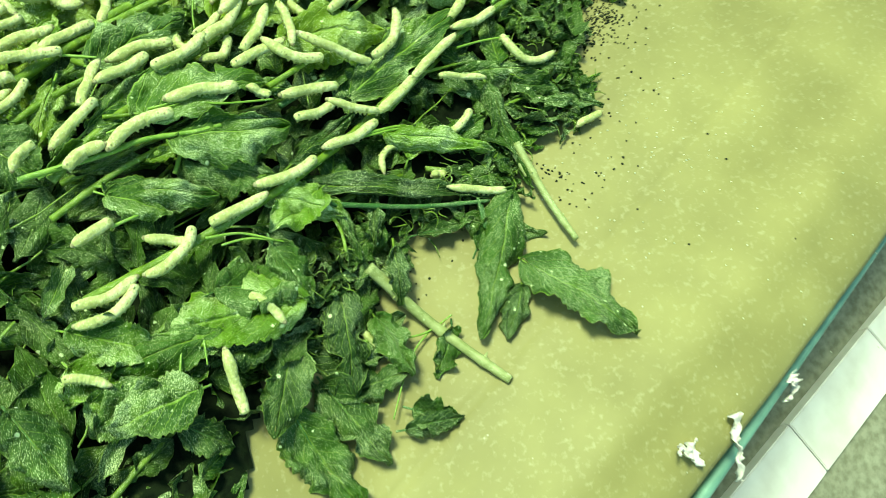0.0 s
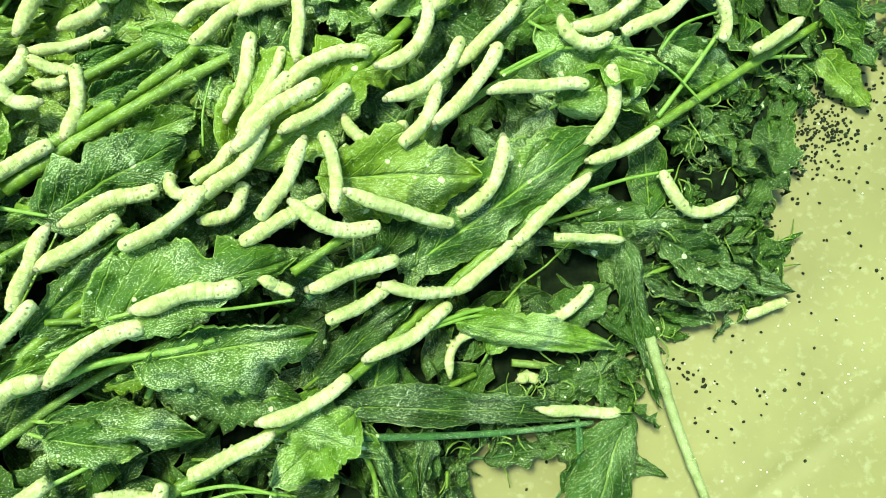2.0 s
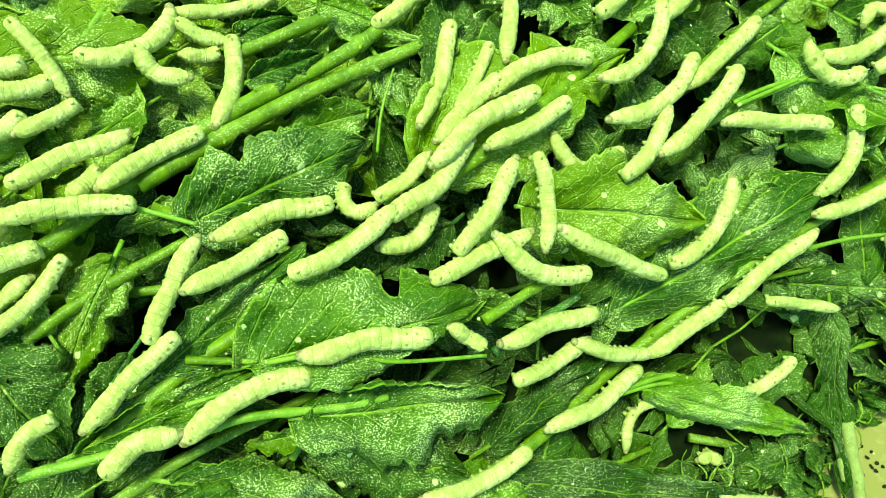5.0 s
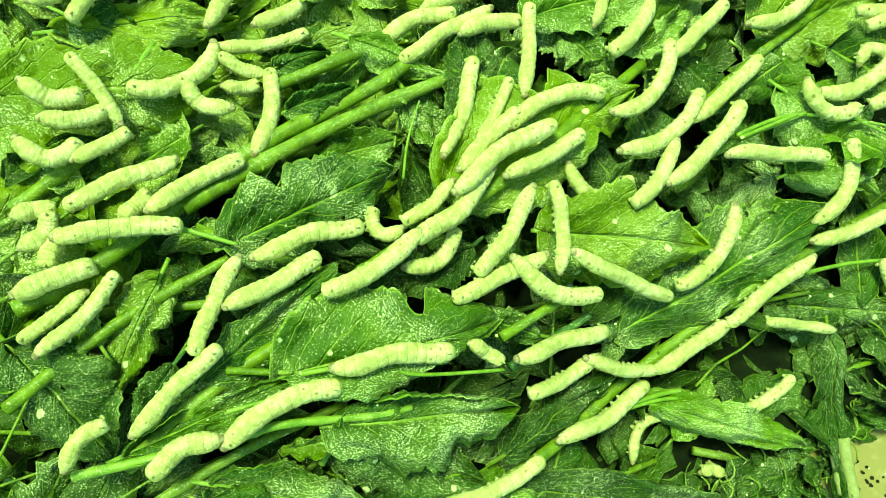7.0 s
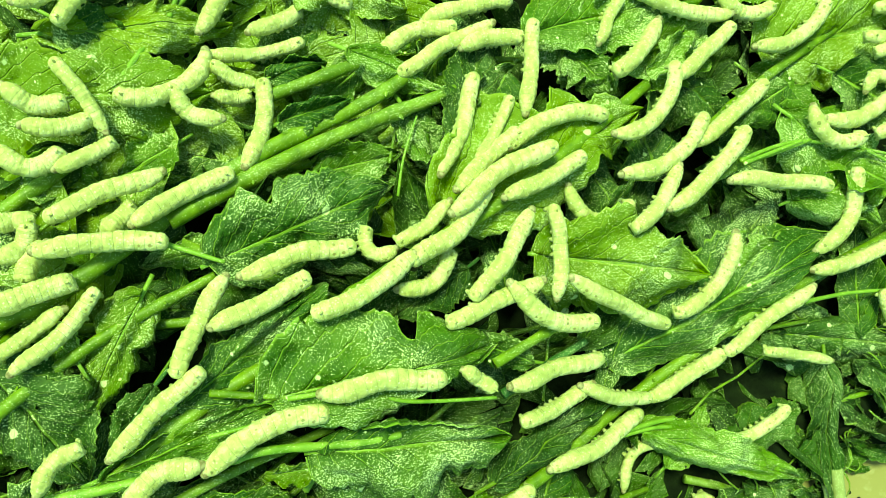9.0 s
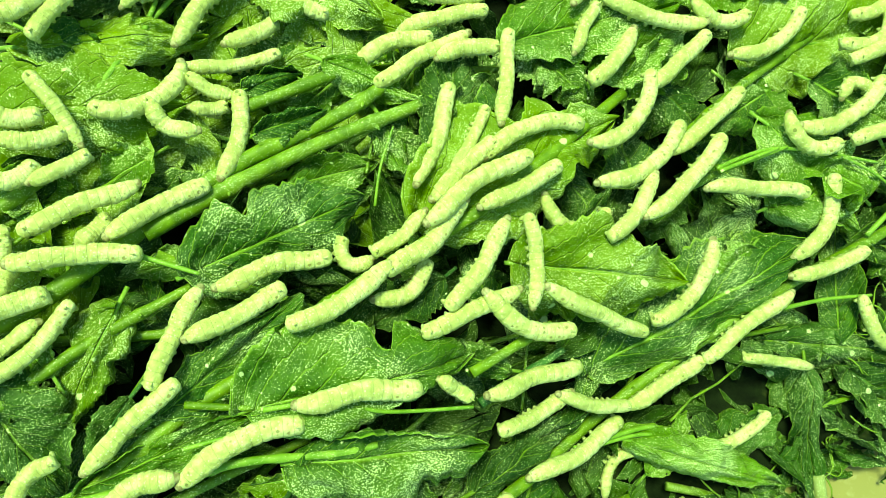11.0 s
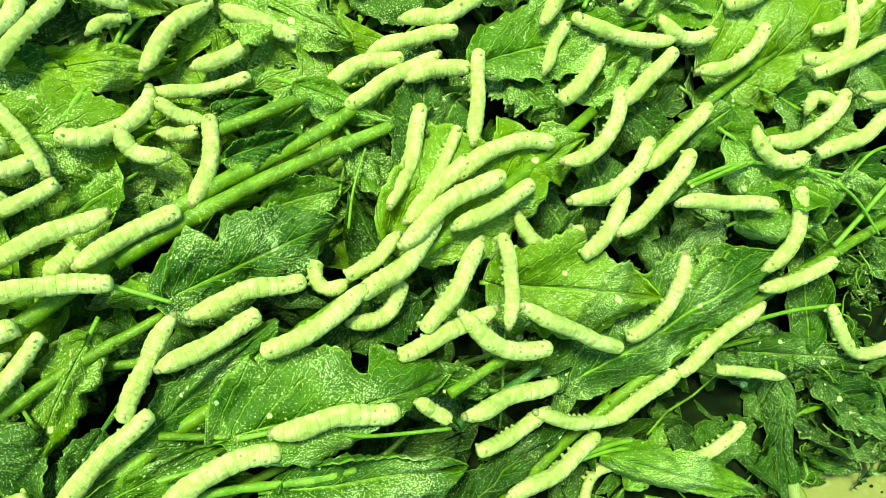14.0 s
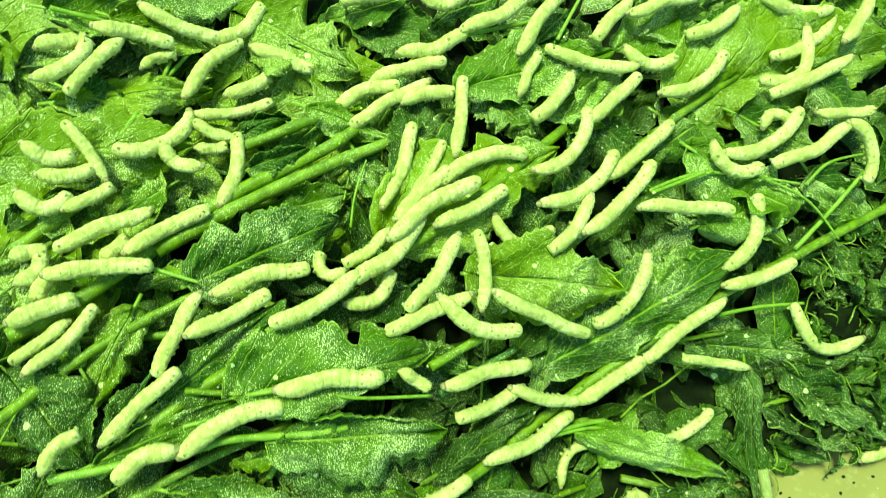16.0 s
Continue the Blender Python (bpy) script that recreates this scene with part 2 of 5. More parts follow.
m, n, l, b = material("teal_painted_steel", 0.4, 0.5)
t1 = tex(n, l, "ShaderNodeTexNoise", 40, Detail=5.0)
l.new(ramp(n, l, t1.outputs[0], (0.35, (0.16, 0.30, 0.25)), (0.7, (0.24, 0.42, 0.34))), b.inputs["Base Color"])
TEAL = m

m, n, l, b = material("frass", 0.8, 0.2)
t1 = tex(n, l, "ShaderNodeTexNoise", 300)
l.new(ramp(n, l, t1.outputs[0], (0.3, (0.008, 0.010, 0.006)), (0.7, (0.03, 0.04, 0.02))), b.inputs["Base Color"])
FRASS = m

# bottom litter, made near black so the gaps between branches read as shade
m, n, l, b = material("litter_gap_shade", 0.9, 0.15)
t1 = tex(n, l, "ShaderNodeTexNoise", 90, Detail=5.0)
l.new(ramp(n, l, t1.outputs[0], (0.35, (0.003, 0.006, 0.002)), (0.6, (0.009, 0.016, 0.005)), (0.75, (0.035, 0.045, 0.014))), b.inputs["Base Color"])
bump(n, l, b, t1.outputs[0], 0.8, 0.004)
GAP_SHADE = m

m, n, l, b = material("lime_crumb", 0.9, 0.1)
t1 = tex(n, l, "ShaderNodeTexNoise", 300)
l.new(ramp(n, l, t1.outputs[0], (0.3, (0.55, 0.60, 0.42)), (0.7, (0.78, 0.80, 0.66))), b.inputs["Base Color"])
LIME = m


# ---- mesh helpers ----
def mesh_object(name, verts, faces, mat, parent=None, uvs=None, label="", smooth=True):
    me = bpy.data.meshes.new(name)
    me.from_pydata([tuple(v) for v in verts], [], faces)
    if uvs is not None:
        layer = me.uv_layers.new(name="UVMap")
        index = np.empty(len(me.loops), dtype=np.int32)
        me.loops.foreach_get("vertex_index", index)
        layer.data.foreach_set("uv", np.asarray(uvs, dtype=np.float32)[index].ravel())
    if smooth:
        me.polygons.foreach_set("use_smooth", [True] * len(me.polygons))
    me.materials.append(mat)
    ob = new(name, me)
    if parent:
        ob.parent = parent
    if label:
        ob["label"] = label
    return ob


def tube(path, radii, sides, wob=0.0, squash=1.0):
    """Rings round a path of points; closed ends. Returns verts, faces, uvs."""
    path = np.asarray(path, dtype=float)
    k = len(path)
    tang = np.gradient(path, axis=0)
    tang /= np.linalg.norm(tang, axis=1)[:, None]
    side = np.cross(tang, (0, 0, 1.0))
    side /= np.maximum(np.linalg.norm(side, axis=1), 1e-6)[:, None]
    up = np.cross(side, tang)
    verts, uvs = [], []
    for i in range(k):
        for j in range(sides):
            a = 2 * math.pi * j / sides
            r = radii[i]
            verts.append(path[i] + side[i] * math.cos(a) * r + up[i] * math.sin(a) * r * squash)
            uvs.append((i / (k - 1), j / sides))
    faces = [(i * sides + j, i * sides + (j + 1) % sides, (i + 1) * sides + (j + 1) % sides, (i + 1) * sides + j) for i in range(k - 1) for j in range(sides)]
    faces.append(tuple(range(sides))[::-1])
    faces.append(tuple((k - 1) * sides + j for j in range(sides)))
    return verts, faces, uvs


# ---- the tray and the floor ----
RIM = Vector((0.46, -0.438, 0))
ALONG = Vector((0.879, 0.477, 0)).normalized()
IN = Vector((-ALONG.y, ALONG.x, 0))


def sheet_height(x, y):
    s = 0.065 + 0.33 * (x - 0.373) - 0.15 * (y + 0.2)
    s = 0.5 * (s + math.sqrt(s * s + 0.0006))
    return 0.19 * math.tanh(s / 0.19) if s > 0 else s


def sheet_z(x, y):
    p = Vector((x, y, 0))
    z = sheet_height(x, y) + 0.006 * noise.noise((x * 5, y * 5, 0)) + 0.002 * noise.noise((x * 18, y * 18, 3))
    fold = (p - Vector((0.443, -0.211, 0))).dot(Vector((0.52, -0.854, 0)))
    z += 0.0045 * math.tanh(fold / 0.02) - 0.0022 * math.exp(-((fold / 0.004) ** 2))
    return z + 0.010 * math.exp(-((((p - RIM).dot(IN)) - 0.075) / 0.035) ** 2)


def build_sheet():
    us = [-1.5, -1.4, -1.3, -1.2, -1.1, -1.0] + [i * 0.02 - 0.9 for i in range(96)] + [1.02 + i * 0.06 for i in range(8)]
    vs = [-0.05, -0.046, -0.042, -0.036, -0.03, -0.022, -0.014, -0.006, 0.004, 0.016] + [0.03 + 0.005 * i for i in range(64)] + [0.35 + 0.03 * i for i in range(16)] + [0.84 + 0.05 * i for i in range(16)]
    verts, faces = [], []
    for v_ in vs:
        for u in us:
            inner = max(v_, -0.012)
            p = RIM + ALONG * u + IN * inner
            z = sheet_z(p.x, p.y)
            drop = max(0.0, 0.03 - v_)
            z -= 14 * drop * drop * 0.5
            verts.append((p.x, p.y, z))
    w = len(us)
    for i in range(len(vs) - 1):
        for j in range(w - 1):
            faces.append((i * w + j, i * w + j + 1, (i + 1) * w + j + 1, (i + 1) * w + j))
    ob = mesh_object("plastic_sheet", verts, faces, SHEET)
    so = ob.modifiers.new("thickness", "SOLIDIFY")
    so.thickness, so.offset = 0.0012, -1
    return tagged(ob, "cream plastic sheet lining the rearing tray, dusty", "sheet", kind="structure")


build_sheet()


def box(name, size, m4, mat, parent=None, bev=0.003, label=""):
    bm = bmesh.new()
    bmesh.ops.create_cube(bm, size=1.0)
    bmesh.ops.scale(bm, vec=size, verts=bm.verts)
    bmesh.ops.bevel(bm, geom=bm.edges[:], offset=bev, segments=2, affect="EDGES")
    me = bpy.data.meshes.new(name)
    bm.to_mesh(me)
    bm.free()
    me.materials.append(mat)
    ob = new(name, me)
    if parent:
        ob.parent = parent
    ob.matrix_basis = m4
    if label:
        ob["label"] = label
    return ob


FLOOR_Z = -0.45
bm = bmesh.new()
bmesh.ops.create_grid(bm, x_segments=40, y_segments=40, size=60)
me = bpy.data.meshes.new("ground")
bm.to_mesh(me)
bm.free()
me.materials.append(CONCRETE)
ground = tagged(new("ground", me), "rough grey concrete floor of the shed", "floor", kind="structure")
ground.location.z = FLOOR_Z
turn = math.degrees(math.atan2(ALONG.y, ALONG.x))

# ---- steel stand under the tray ----
stand = tagged(new("tray_stand"), "teal painted steel stand that carries the tray", "stand")
p = RIM - IN * 0.032
rail_path = [(p.x + ALONG.x * s, p.y + ALONG.y * s, 0.066 + 0.07 * s) for s in (-1.2, -0.5, 0.0, 0.4, 0.9)]
vv, ff, uu = tube(rail_path, [0.007] * 5, 14)
mesh_object("rail", vv, ff, TEAL, stand)
for s in (-0.7, 0.75):
    q = p + ALONG * s
    top = 0.05 + 0.09 * s
    vv, ff, uu = tube([(q.x, q.y, FLOOR_Z), (q.x, q.y + 0.0001, top)], [0.014, 0.014], 14)
    mesh_object("leg", vv, ff, TEAL, stand)
box("tray_bed", (2.6, 1.5, 0.02), pose(-0.13, 0.38, -0.035, 0, 0, turn), TEAL, stand, label="flat bed panel")


# ---- silkworms ----
def silkworm(x, y, z, heading, length, bend, tilt, fat):
    r_ = random.Random(int(x * 1e4) + int(y * 1e4))
    r0 = 0.0050 * fat * (0.94 + 0.12 * rng.random())
    flip = rng.random() < 0.35
    n_ = 49
    s = np.linspace(0, 1, n_)
    ang = radians(bend) * (0.5 - s) * -1 + 0.24 * rng.uniform(-1, 1) * np.sin(2 * math.pi * s) + 0.10 * r_.uniform(-1, 1) * np.sin(4 * math.pi * s)
    step = length / (n_ - 1)
    px = np.concatenate([[0], np.cumsum(np.cos((ang[1:] + ang[:-1]) / 2))]) * step
    py = np.concatenate([[0], np.cumsum(np.sin((ang[1:] + ang[:-1]) / 2))]) * step
    px -= (px[0] + px[-1]) / 2
    py -= (py[0] + py[-1]) / 2
    lift = 0.0012 * np.sin(math.pi * s * rng.uniform(1.5, 3)) + math.tan(radians(tilt)) * px
    path = np.stack([px, py, lift], 1)
    if flip:
        path = path[::-1]
    # s = 0 is the head end
    env = np.interp(s, [0, 0.02, 0.06, 0.12, 0.20, 0.30, 0.42, 0.6, 0.8, 0.91, 0.955, 0.985, 1.0], [0.48, 0.62, 0.78, 0.92, 1.04, 1.02, 0.96, 0.99, 0.98, 0.95, 0.86, 0.70, 0.42])
    ringed = 1 - (0.055 + 0.035 * np.sin(s * 17 + x * 300)) * np.abs(np.cos(math.pi * 12 * s)) ** 4
    lump = 1 + 0.07 * np.array([noise.noise((a * 9, x * 90, y * 90)) for a in s])
    radii = r0 * env * ringed * lump
    top = new("silkworm")
    top.matrix_basis = pose(x, y, z, 0, 0, heading)
    body = mesh_object("body", *tube(path, radii, 16, squash=0.92)[:2], WORM, top, tube(path, radii, 16)[2])
    tang = np.gradient(path, axis=0)
    tang /= np.linalg.norm(tang, axis=1)[:, None]
    # head capsule
    hv, hf, hu = tube([path[0] - tang[0] * d for d in (-0.002, 0.0, 0.0012, 0.0022, 0.0027)], [r0 * k for k in (0.46, 0.5, 0.46, 0.32, 0.12)], 10)
    mesh_object("head", hv, hf, HEAD, top, hu, "small brownish head")
    # tail horn
    i = 44
    base = path[i] + np.array((0, 0, radii[i] * 0.8))
    tip = base + tang[i] * 0.0018 + np.array((0, 0, 0.0028))
    hv, hf, hu = tube([base, (base + tip) / 2, tip], [0.0008, 0.0006, 0.0002], 6)
    mesh_object("horn", hv, hf, WORM, top, hu)
    # stubby legs along both flanks
    for i in (6, 10, 22, 26, 30, 34, 46):
        across = np.cross(tang[i], (0, 0, 1.0))
        across /= np.linalg.norm(across)
        small = i < 15
        for sgn in (1, -1):
            a = path[i] + across * sgn * radii[i] * 0.55 + np.array((0, 0, -radii[i] * 0.52))
            e_ = a + across * sgn * (0.0016 if small else 0.0019) * r_.uniform(0.4, 1.2) + np.array((0, 0, -0.0022))
            hv, hf, hu = tube([a, (a + e_) / 2, e_], [0.0009 if small else 0.0015, 0.0008 if small else 0.0014, 0.0003 if small else 0.0009], 6)
            mesh_object("leg", hv, hf, WORM, top, hu)
    return tagged(top, "plump creamy white silkworm larva resting on mulberry", "silkworm", "silkworms on the mulberry bed")


silkworm(-0.186, 0.077, 0.057, -55, 0.043, -7, -1, 0.8)
silkworm(-0.205, 0.076, 0.061, -10, 0.031, 56, -10, 1.0)
silkworm(-0.195, 0.063, 0.060, 11, 0.032, 15, -9, 1.0)
silkworm(-0.207, 0.049, 0.063, 1, 0.036, 111, -5, 1.0)
silkworm(-0.182, 0.047, 0.060, 31, 0.031, 15, -9, 0.85)
silkworm(-0.148, 0.094, 0.047, 32, 0.060, 124, -14, 1.0)
silkworm(-0.130, 0.078, 0.048, -33, 0.034, 81, 2, 1.0)
silkworm(-0.099, 0.114, 0.032, 14, 0.056, 45, -7, 0.85)
silkworm(-0.111, 0.096, 0.040, -21, 0.027, 4, -1, 0.8)
silkworm(-0.111, 0.085, 0.039, 7, 0.020, 25, -7, 0.8)
silkworm(-0.100, 0.069, 0.047, -101, 0.052, -23, 14, 1.0)
silkworm(-0.135, 0.026, 0.063, 30, 0.056, -16, -10, 1.1)
silkworm(-0.173, 0.027, 0.064, 25, 0.059, 22, -7, 1.0)
silkworm(-0.166, 0.015, 0.061, 46, 0.020, -20, -11, 1.0)
silkworm(-0.172, 0.001, 0.075, 5, 0.061, 5, 0, 1.1)
silkworm(-0.203, -0.007, 0.066, 65, 0.021, -39, -14, 1.0)
silkworm(-0.214, 0.012, 0.062, 9, 0.019, -2, -2, 1.0)
silkworm(-0.213, 0.003, 0.065, 55, 0.023, 57, -10, 1.0)
silkworm(-0.202, -0.022, 0.077, 21, 0.038, 16, -4, 1.1)
silkworm(-0.192, -0.039, 0.076, 47, 0.053, -6, -10, 0.85)
silkworm(-0.204, -0.041, 0.074, 39, 0.037, -33, -7, 0.8)
silkworm(-0.126, -0.038, 0.085, 65, 0.053, -22, -12, 1.0)
silkworm(-0.145, -0.078, 0.091, 44, 0.058, -11, -1, 1.0)
silkworm(-0.097, -0.026, 0.085, 27, 0.054, -1, -5, 1.0)
silkworm(-0.078, -0.006, 0.079, 15, 0.061, 1, -1, 1.05)
silkworm(-0.047, -0.018, 0.091, 30, 0.062, 13, -4, 1.1)
silkworm(-0.001, 0.012, 0.087, 41, 0.060, 6, -0, 1.1)
silkworm(0.029, 0.038, 0.090, 33, 0.071, 2, -1, 1.1)
silkworm(0.065, 0.066, 0.080, 19, 0.066, -46, 1, 1.0)
silkworm(0.023, 0.049, 0.080, 43, 0.050, 18, -4, 1.0)
silkworm(0.054, 0.040, 0.086, 27, 0.054, -12, -3, 1.0)
silkworm(-0.014, 0.014, 0.081, 38, 0.037, 16, 1, 0.85)
silkworm(-0.034, 0.006, 0.070, -39, 0.029, 149, 14, 0.85)
silkworm(-0.012, -0.011, 0.077, 36, 0.041, 72, -1, 1.0)
silkworm(0.026, -0.003, 0.093, 54, 0.059, 9, -3, 1.0)
silkworm(0.056, -0.001, 0.093, -89, 0.051, -11, 5, 0.9)
silkworm(0.057, -0.029, 0.093, -22, 0.062, 43, -5, 1.05)
silkworm(0.023, -0.028, 0.091, 22, 0.059, 21, 0, 1.05)
silkworm(0.100, -0.030, 0.087, -22, 0.077, 9, -14, 1.0)
silkworm(0.157, -0.014, 0.080, 51, 0.066, 83, 5, 1.0)
silkworm(0.249, 0.025, 0.082, 68, 0.061, 71, 11, 1.0)
silkworm(0.266, -0.004, 0.075, 17, 0.059, 32, 2, 1.0)
silkworm(0.207, -0.043, 0.073, 34, 0.072, 15, 4, 1.0)
silkworm(0.155, -0.076, 0.062, 32, 0.055, 38, 10, 1.0)
silkworm(0.107, -0.084, 0.067, -13, 0.055, 18, -14, 0.9)
silkworm(0.066, -0.087, 0.073, 20, 0.052, 7, -14, 1.0)
silkworm(0.064, -0.068, 0.079, 11, 0.063, 19, -14, 1.0)
silkworm(0.097, -0.112, 0.062, 22, 0.072, 11, -11, 1.0)
silkworm(0.234, -0.067, 0.065, -9, 0.053, 6, -3, 0.75)
silkworm(0.210, -0.111, 0.050, 22, 0.059, 78, 5, 0.85)
silkworm(0.138, -0.136, 0.041, 47, 0.044, -76, -0, 0.75)
silkworm(0.014, -0.069, 0.090, -33, 0.021, -22, -4, 0.8)
silkworm(-0.038, -0.068, 0.101, 5, 0.064, 14, 0, 1.15)
silkworm(-0.094, -0.094, 0.095, 24, 0.066, -32, 3, 1.15)
silkworm(-0.142, -0.111, 0.093, 26, 0.038, -34, 3, 1.15)
silkworm(-0.187, -0.102, 0.091, 47, 0.030, -37, 1, 0.9)
silkworm(0.129, 0.061, 0.084, 33, 0.073, 35, -4, 1.0)
silkworm(0.156, 0.048, 0.086, 43, 0.073, 30, -2, 1.0)
silkworm(0.177, 0.083, 0.077, 38, 0.068, 35, -2, 1.0)
silkworm(0.120, 0.029, 0.088, 50, 0.050, 27, -5, 1.0)
silkworm(0.206, 0.039, 0.086, -2, 0.071, -39, -0, 1.0)
silkworm(0.118, 0.088, 0.080, 48, 0.068, 100, -5, 1.0)
silkworm(0.159, 0.118, 0.077, 41, 0.055, 4, -3, 1.0)
silkworm(0.115, 0.118, 0.076, 48, 0.047, 28, -4, 1.0)
silkworm(0.051, 0.104, 0.070, 81, 0.057, -14, -10, 1.0)
silkworm(0.028, 0.067, 0.075, 59, 0.044, 5, -11, 0.7)
silkworm(0.009, 0.070, 0.069, 68, 0.064, -3, -13, 1.0)
silkworm(0.006, 0.115, 0.052, 30, 0.061, 1, 10, 1.0)
silkworm(-0.009, 0.120, 0.046, 21, 0.050, -28, 12, 1.0)
silkworm(0.032, 0.118, 0.060, 9, 0.035, -46, 14, 1.0)
silkworm(0.092, 0.032, 0.075, -10, 0.054, 149, -1, 0.9)
silkworm(-0.111, 0.141, 0.034, 51, 0.058, -7, -8, 1.0)
silkworm(-0.065, 0.151, 0.030, -20, 0.045, 18, 4, 1.0)
silkworm(-0.088, 0.130, 0.032, 29, 0.034, -7, -6, 1.0)
silkworm(-0.145, 0.141, 0.041, 29, 0.024, -41, -14, 0.7)
silkworm(-0.131, 0.169, 0.041, -16, 0.053, 50, -14, 1.0)
silkworm(-0.095, 0.174, 0.031, 42, 0.044, 41, -3, 1.0)
silkworm(-0.159, 0.155, 0.049, -6, 0.048, 17, -14, 1.0)
silkworm(-0.200, 0.134, 0.060, 44, 0.043, 65, -8, 1.0)
silkworm(-0.182, 0.132, 0.054, 53, 0.051, 3, -8, 1.0)
silkworm(-0.200, 0.144, 0.057, 17, 0.029, -53, -13, 1.0)
silkworm(0.036, 0.158, 0.056, 16, 0.048, 11, 14, 1.0)
silkworm(0.081, 0.180, 0.067, 30, 0.062, 1, 6, 1.0)
silkworm(0.020, 0.138, 0.052, 14, 0.053, -36, 14, 1.0)
silkworm(0.111, 0.173, 0.071, 54, 0.061, 2, -1, 1.0)
silkworm(0.100, 0.134, 0.073, 63, 0.034, -11, -3, 0.8)
silkworm(0.145, 0.148, 0.074, -10, 0.068, 49, 3, 1.0)
silkworm(0.189, 0.153, 0.075, -10, 0.042, 113, 4, 1.0)
silkworm(0.220, 0.139, 0.078, 32, 0.064, 38, 1, 1.0)
silkworm(0.307, 0.196, 0.078, -7, 0.060, 51, 1, 1.0)
silkworm(0.312, 0.171, 0.076, 30, 0.070, 44, -2, 1.0)
silkworm(0.290, 0.155, 0.083, 45, 0.075, 99, -2, 1.0)
silkworm(0.308, 0.138, 0.087, 24, 0.073, 32, 2, 1.0)
silkworm(0.238, 0.178, 0.077, 29, 0.050, 34, 1, 1.0)
silkworm(0.162, 0.175, 0.073, 47, 0.041, -1, 1, 1.0)
silkworm(0.203, 0.190, 0.075, 18, 0.061, 19, 2, 1.0)
silkworm(0.265, 0.096, 0.089, 29, 0.074, 72, 1, 1.0)
silkworm(0.278, 0.101, 0.086, 13, 0.027, -142, 5, 0.8)
silkworm(0.245, 0.079, 0.088, -25, 0.047, 149, 6, 1.0)
silkworm(0.302, 0.086, 0.093, 26, 0.072, -2, 3, 1.0)
silkworm(0.338, 0.081, 0.093, -69, 0.054, -129, -7, 1.0)
silkworm(0.330, 0.111, 0.093, 4, 0.045, 37, 3, 0.85)
silkworm(-0.005, 0.195, 0.039, 8, 0.040, -22, 14, 1.0)
silkworm(0.045, 0.194, 0.058, 5, 0.038, 86, 14, 1.0)
silkworm(0.358, 0.186, 0.078, 48, 0.054, -1, -14, 1.0)
silkworm(0.346, 0.219, 0.073, 10, 0.069, 45, -5, 1.0)
silkworm(-0.058, 0.206, 0.033, 7, 0.047, 17, -1, 1.0)
silkworm(0.325, -0.039, 0.068, -25, 0.079, 103, -3, 1.0)
silkworm(0.400, 0.063, 0.079, 24, 0.057, -8, -9, 1.0)
silkworm(0.214, -0.189, 0.051, -13, 0.064, 23, -2, 0.85)
silkworm(0.022, -0.144, 0.073, 17, 0.066, 27, -3, 1.0)
silkworm(-0.029, -0.171, 0.070, 17, 0.057, 20, 2, 1.0)
silkworm(-0.093, -0.186, 0.066, -14, 0.036, 24, -6, 1.0)
silkworm(0.368, -0.139, 0.063, 13, 0.031, -46, 14, 0.8)
silkworm(0.182, -0.163, 0.040, -8, 0.015, -61, 1, 0.8)
silkworm(-0.094, -0.197, 0.069, 37, 0.061, 76, 1, 1.0)
silkworm(-0.150, -0.222, 0.070, 16, 0.055, 18, -1, 1.0)
silkworm(-0.151, -0.233, 0.069, 25, 0.060, 76, -0, 1.0)
silkworm(-0.149, -0.173, 0.081, 27, 0.036, 2, -0, 1.0)
silkworm(-0.066, -0.318, 0.050, -85, 0.056, 5, -14, 1.0)
silkworm(-0.026, -0.264, 0.061, -54, 0.039, -16, 1, 0.85)
silkworm(-0.177, -0.291, 0.068, -22, 0.035, -15, -0, 0.85)
silkworm(0.072, -0.310, 0.012, -57, 0.046, -3, -0, 0.75)


# ---- mulberry leaves ----
def outline(v, lobes, seed, worn):
    """Half-width of the blade at v (0 stalk end, 1 tip)."""
    w = (math.sin(math.pi * min(1, v ** 0.72)) ** 0.8) if 0 < v < 1 else 0.0
    w *= 1.12 - 0.35 * v
    if lobes:
        w *= 1 - 0.38 * math.exp(-((v - 0.55) / 0.06) ** 2) - 0.2 * math.exp(-((v - 0.3) / 0.05) ** 2)
    bite = noise.noise((v * 5.5, seed * 3.1, 8.0))
    if worn and bite > 0.12:
        w *= max(0.82, 1 - 1.2 * (bite - 0.12))
    teeth = abs(((v * 14 + 1.5 * noise.noise((v * 4, seed, 1.0)) + seed) % 1.0) - 0.5) * 2
    return max(0.012, w * (0.88 + 0.15 * teeth + 0.10 * noise.noise((v * 9, seed * 2.3, 4.0))))


def quilt(v, a):
    """The blade swells between its side veins and sinks along the midrib."""
    swell = abs(math.sin(math.pi * (v * 7.0 - a * 2.75)))
    return 0.0014 * math.sqrt(swell) * min(1.0, a * 4) * (1 - a ** 4) - 0.0014 * math.exp(-(a / 0.07) ** 2)


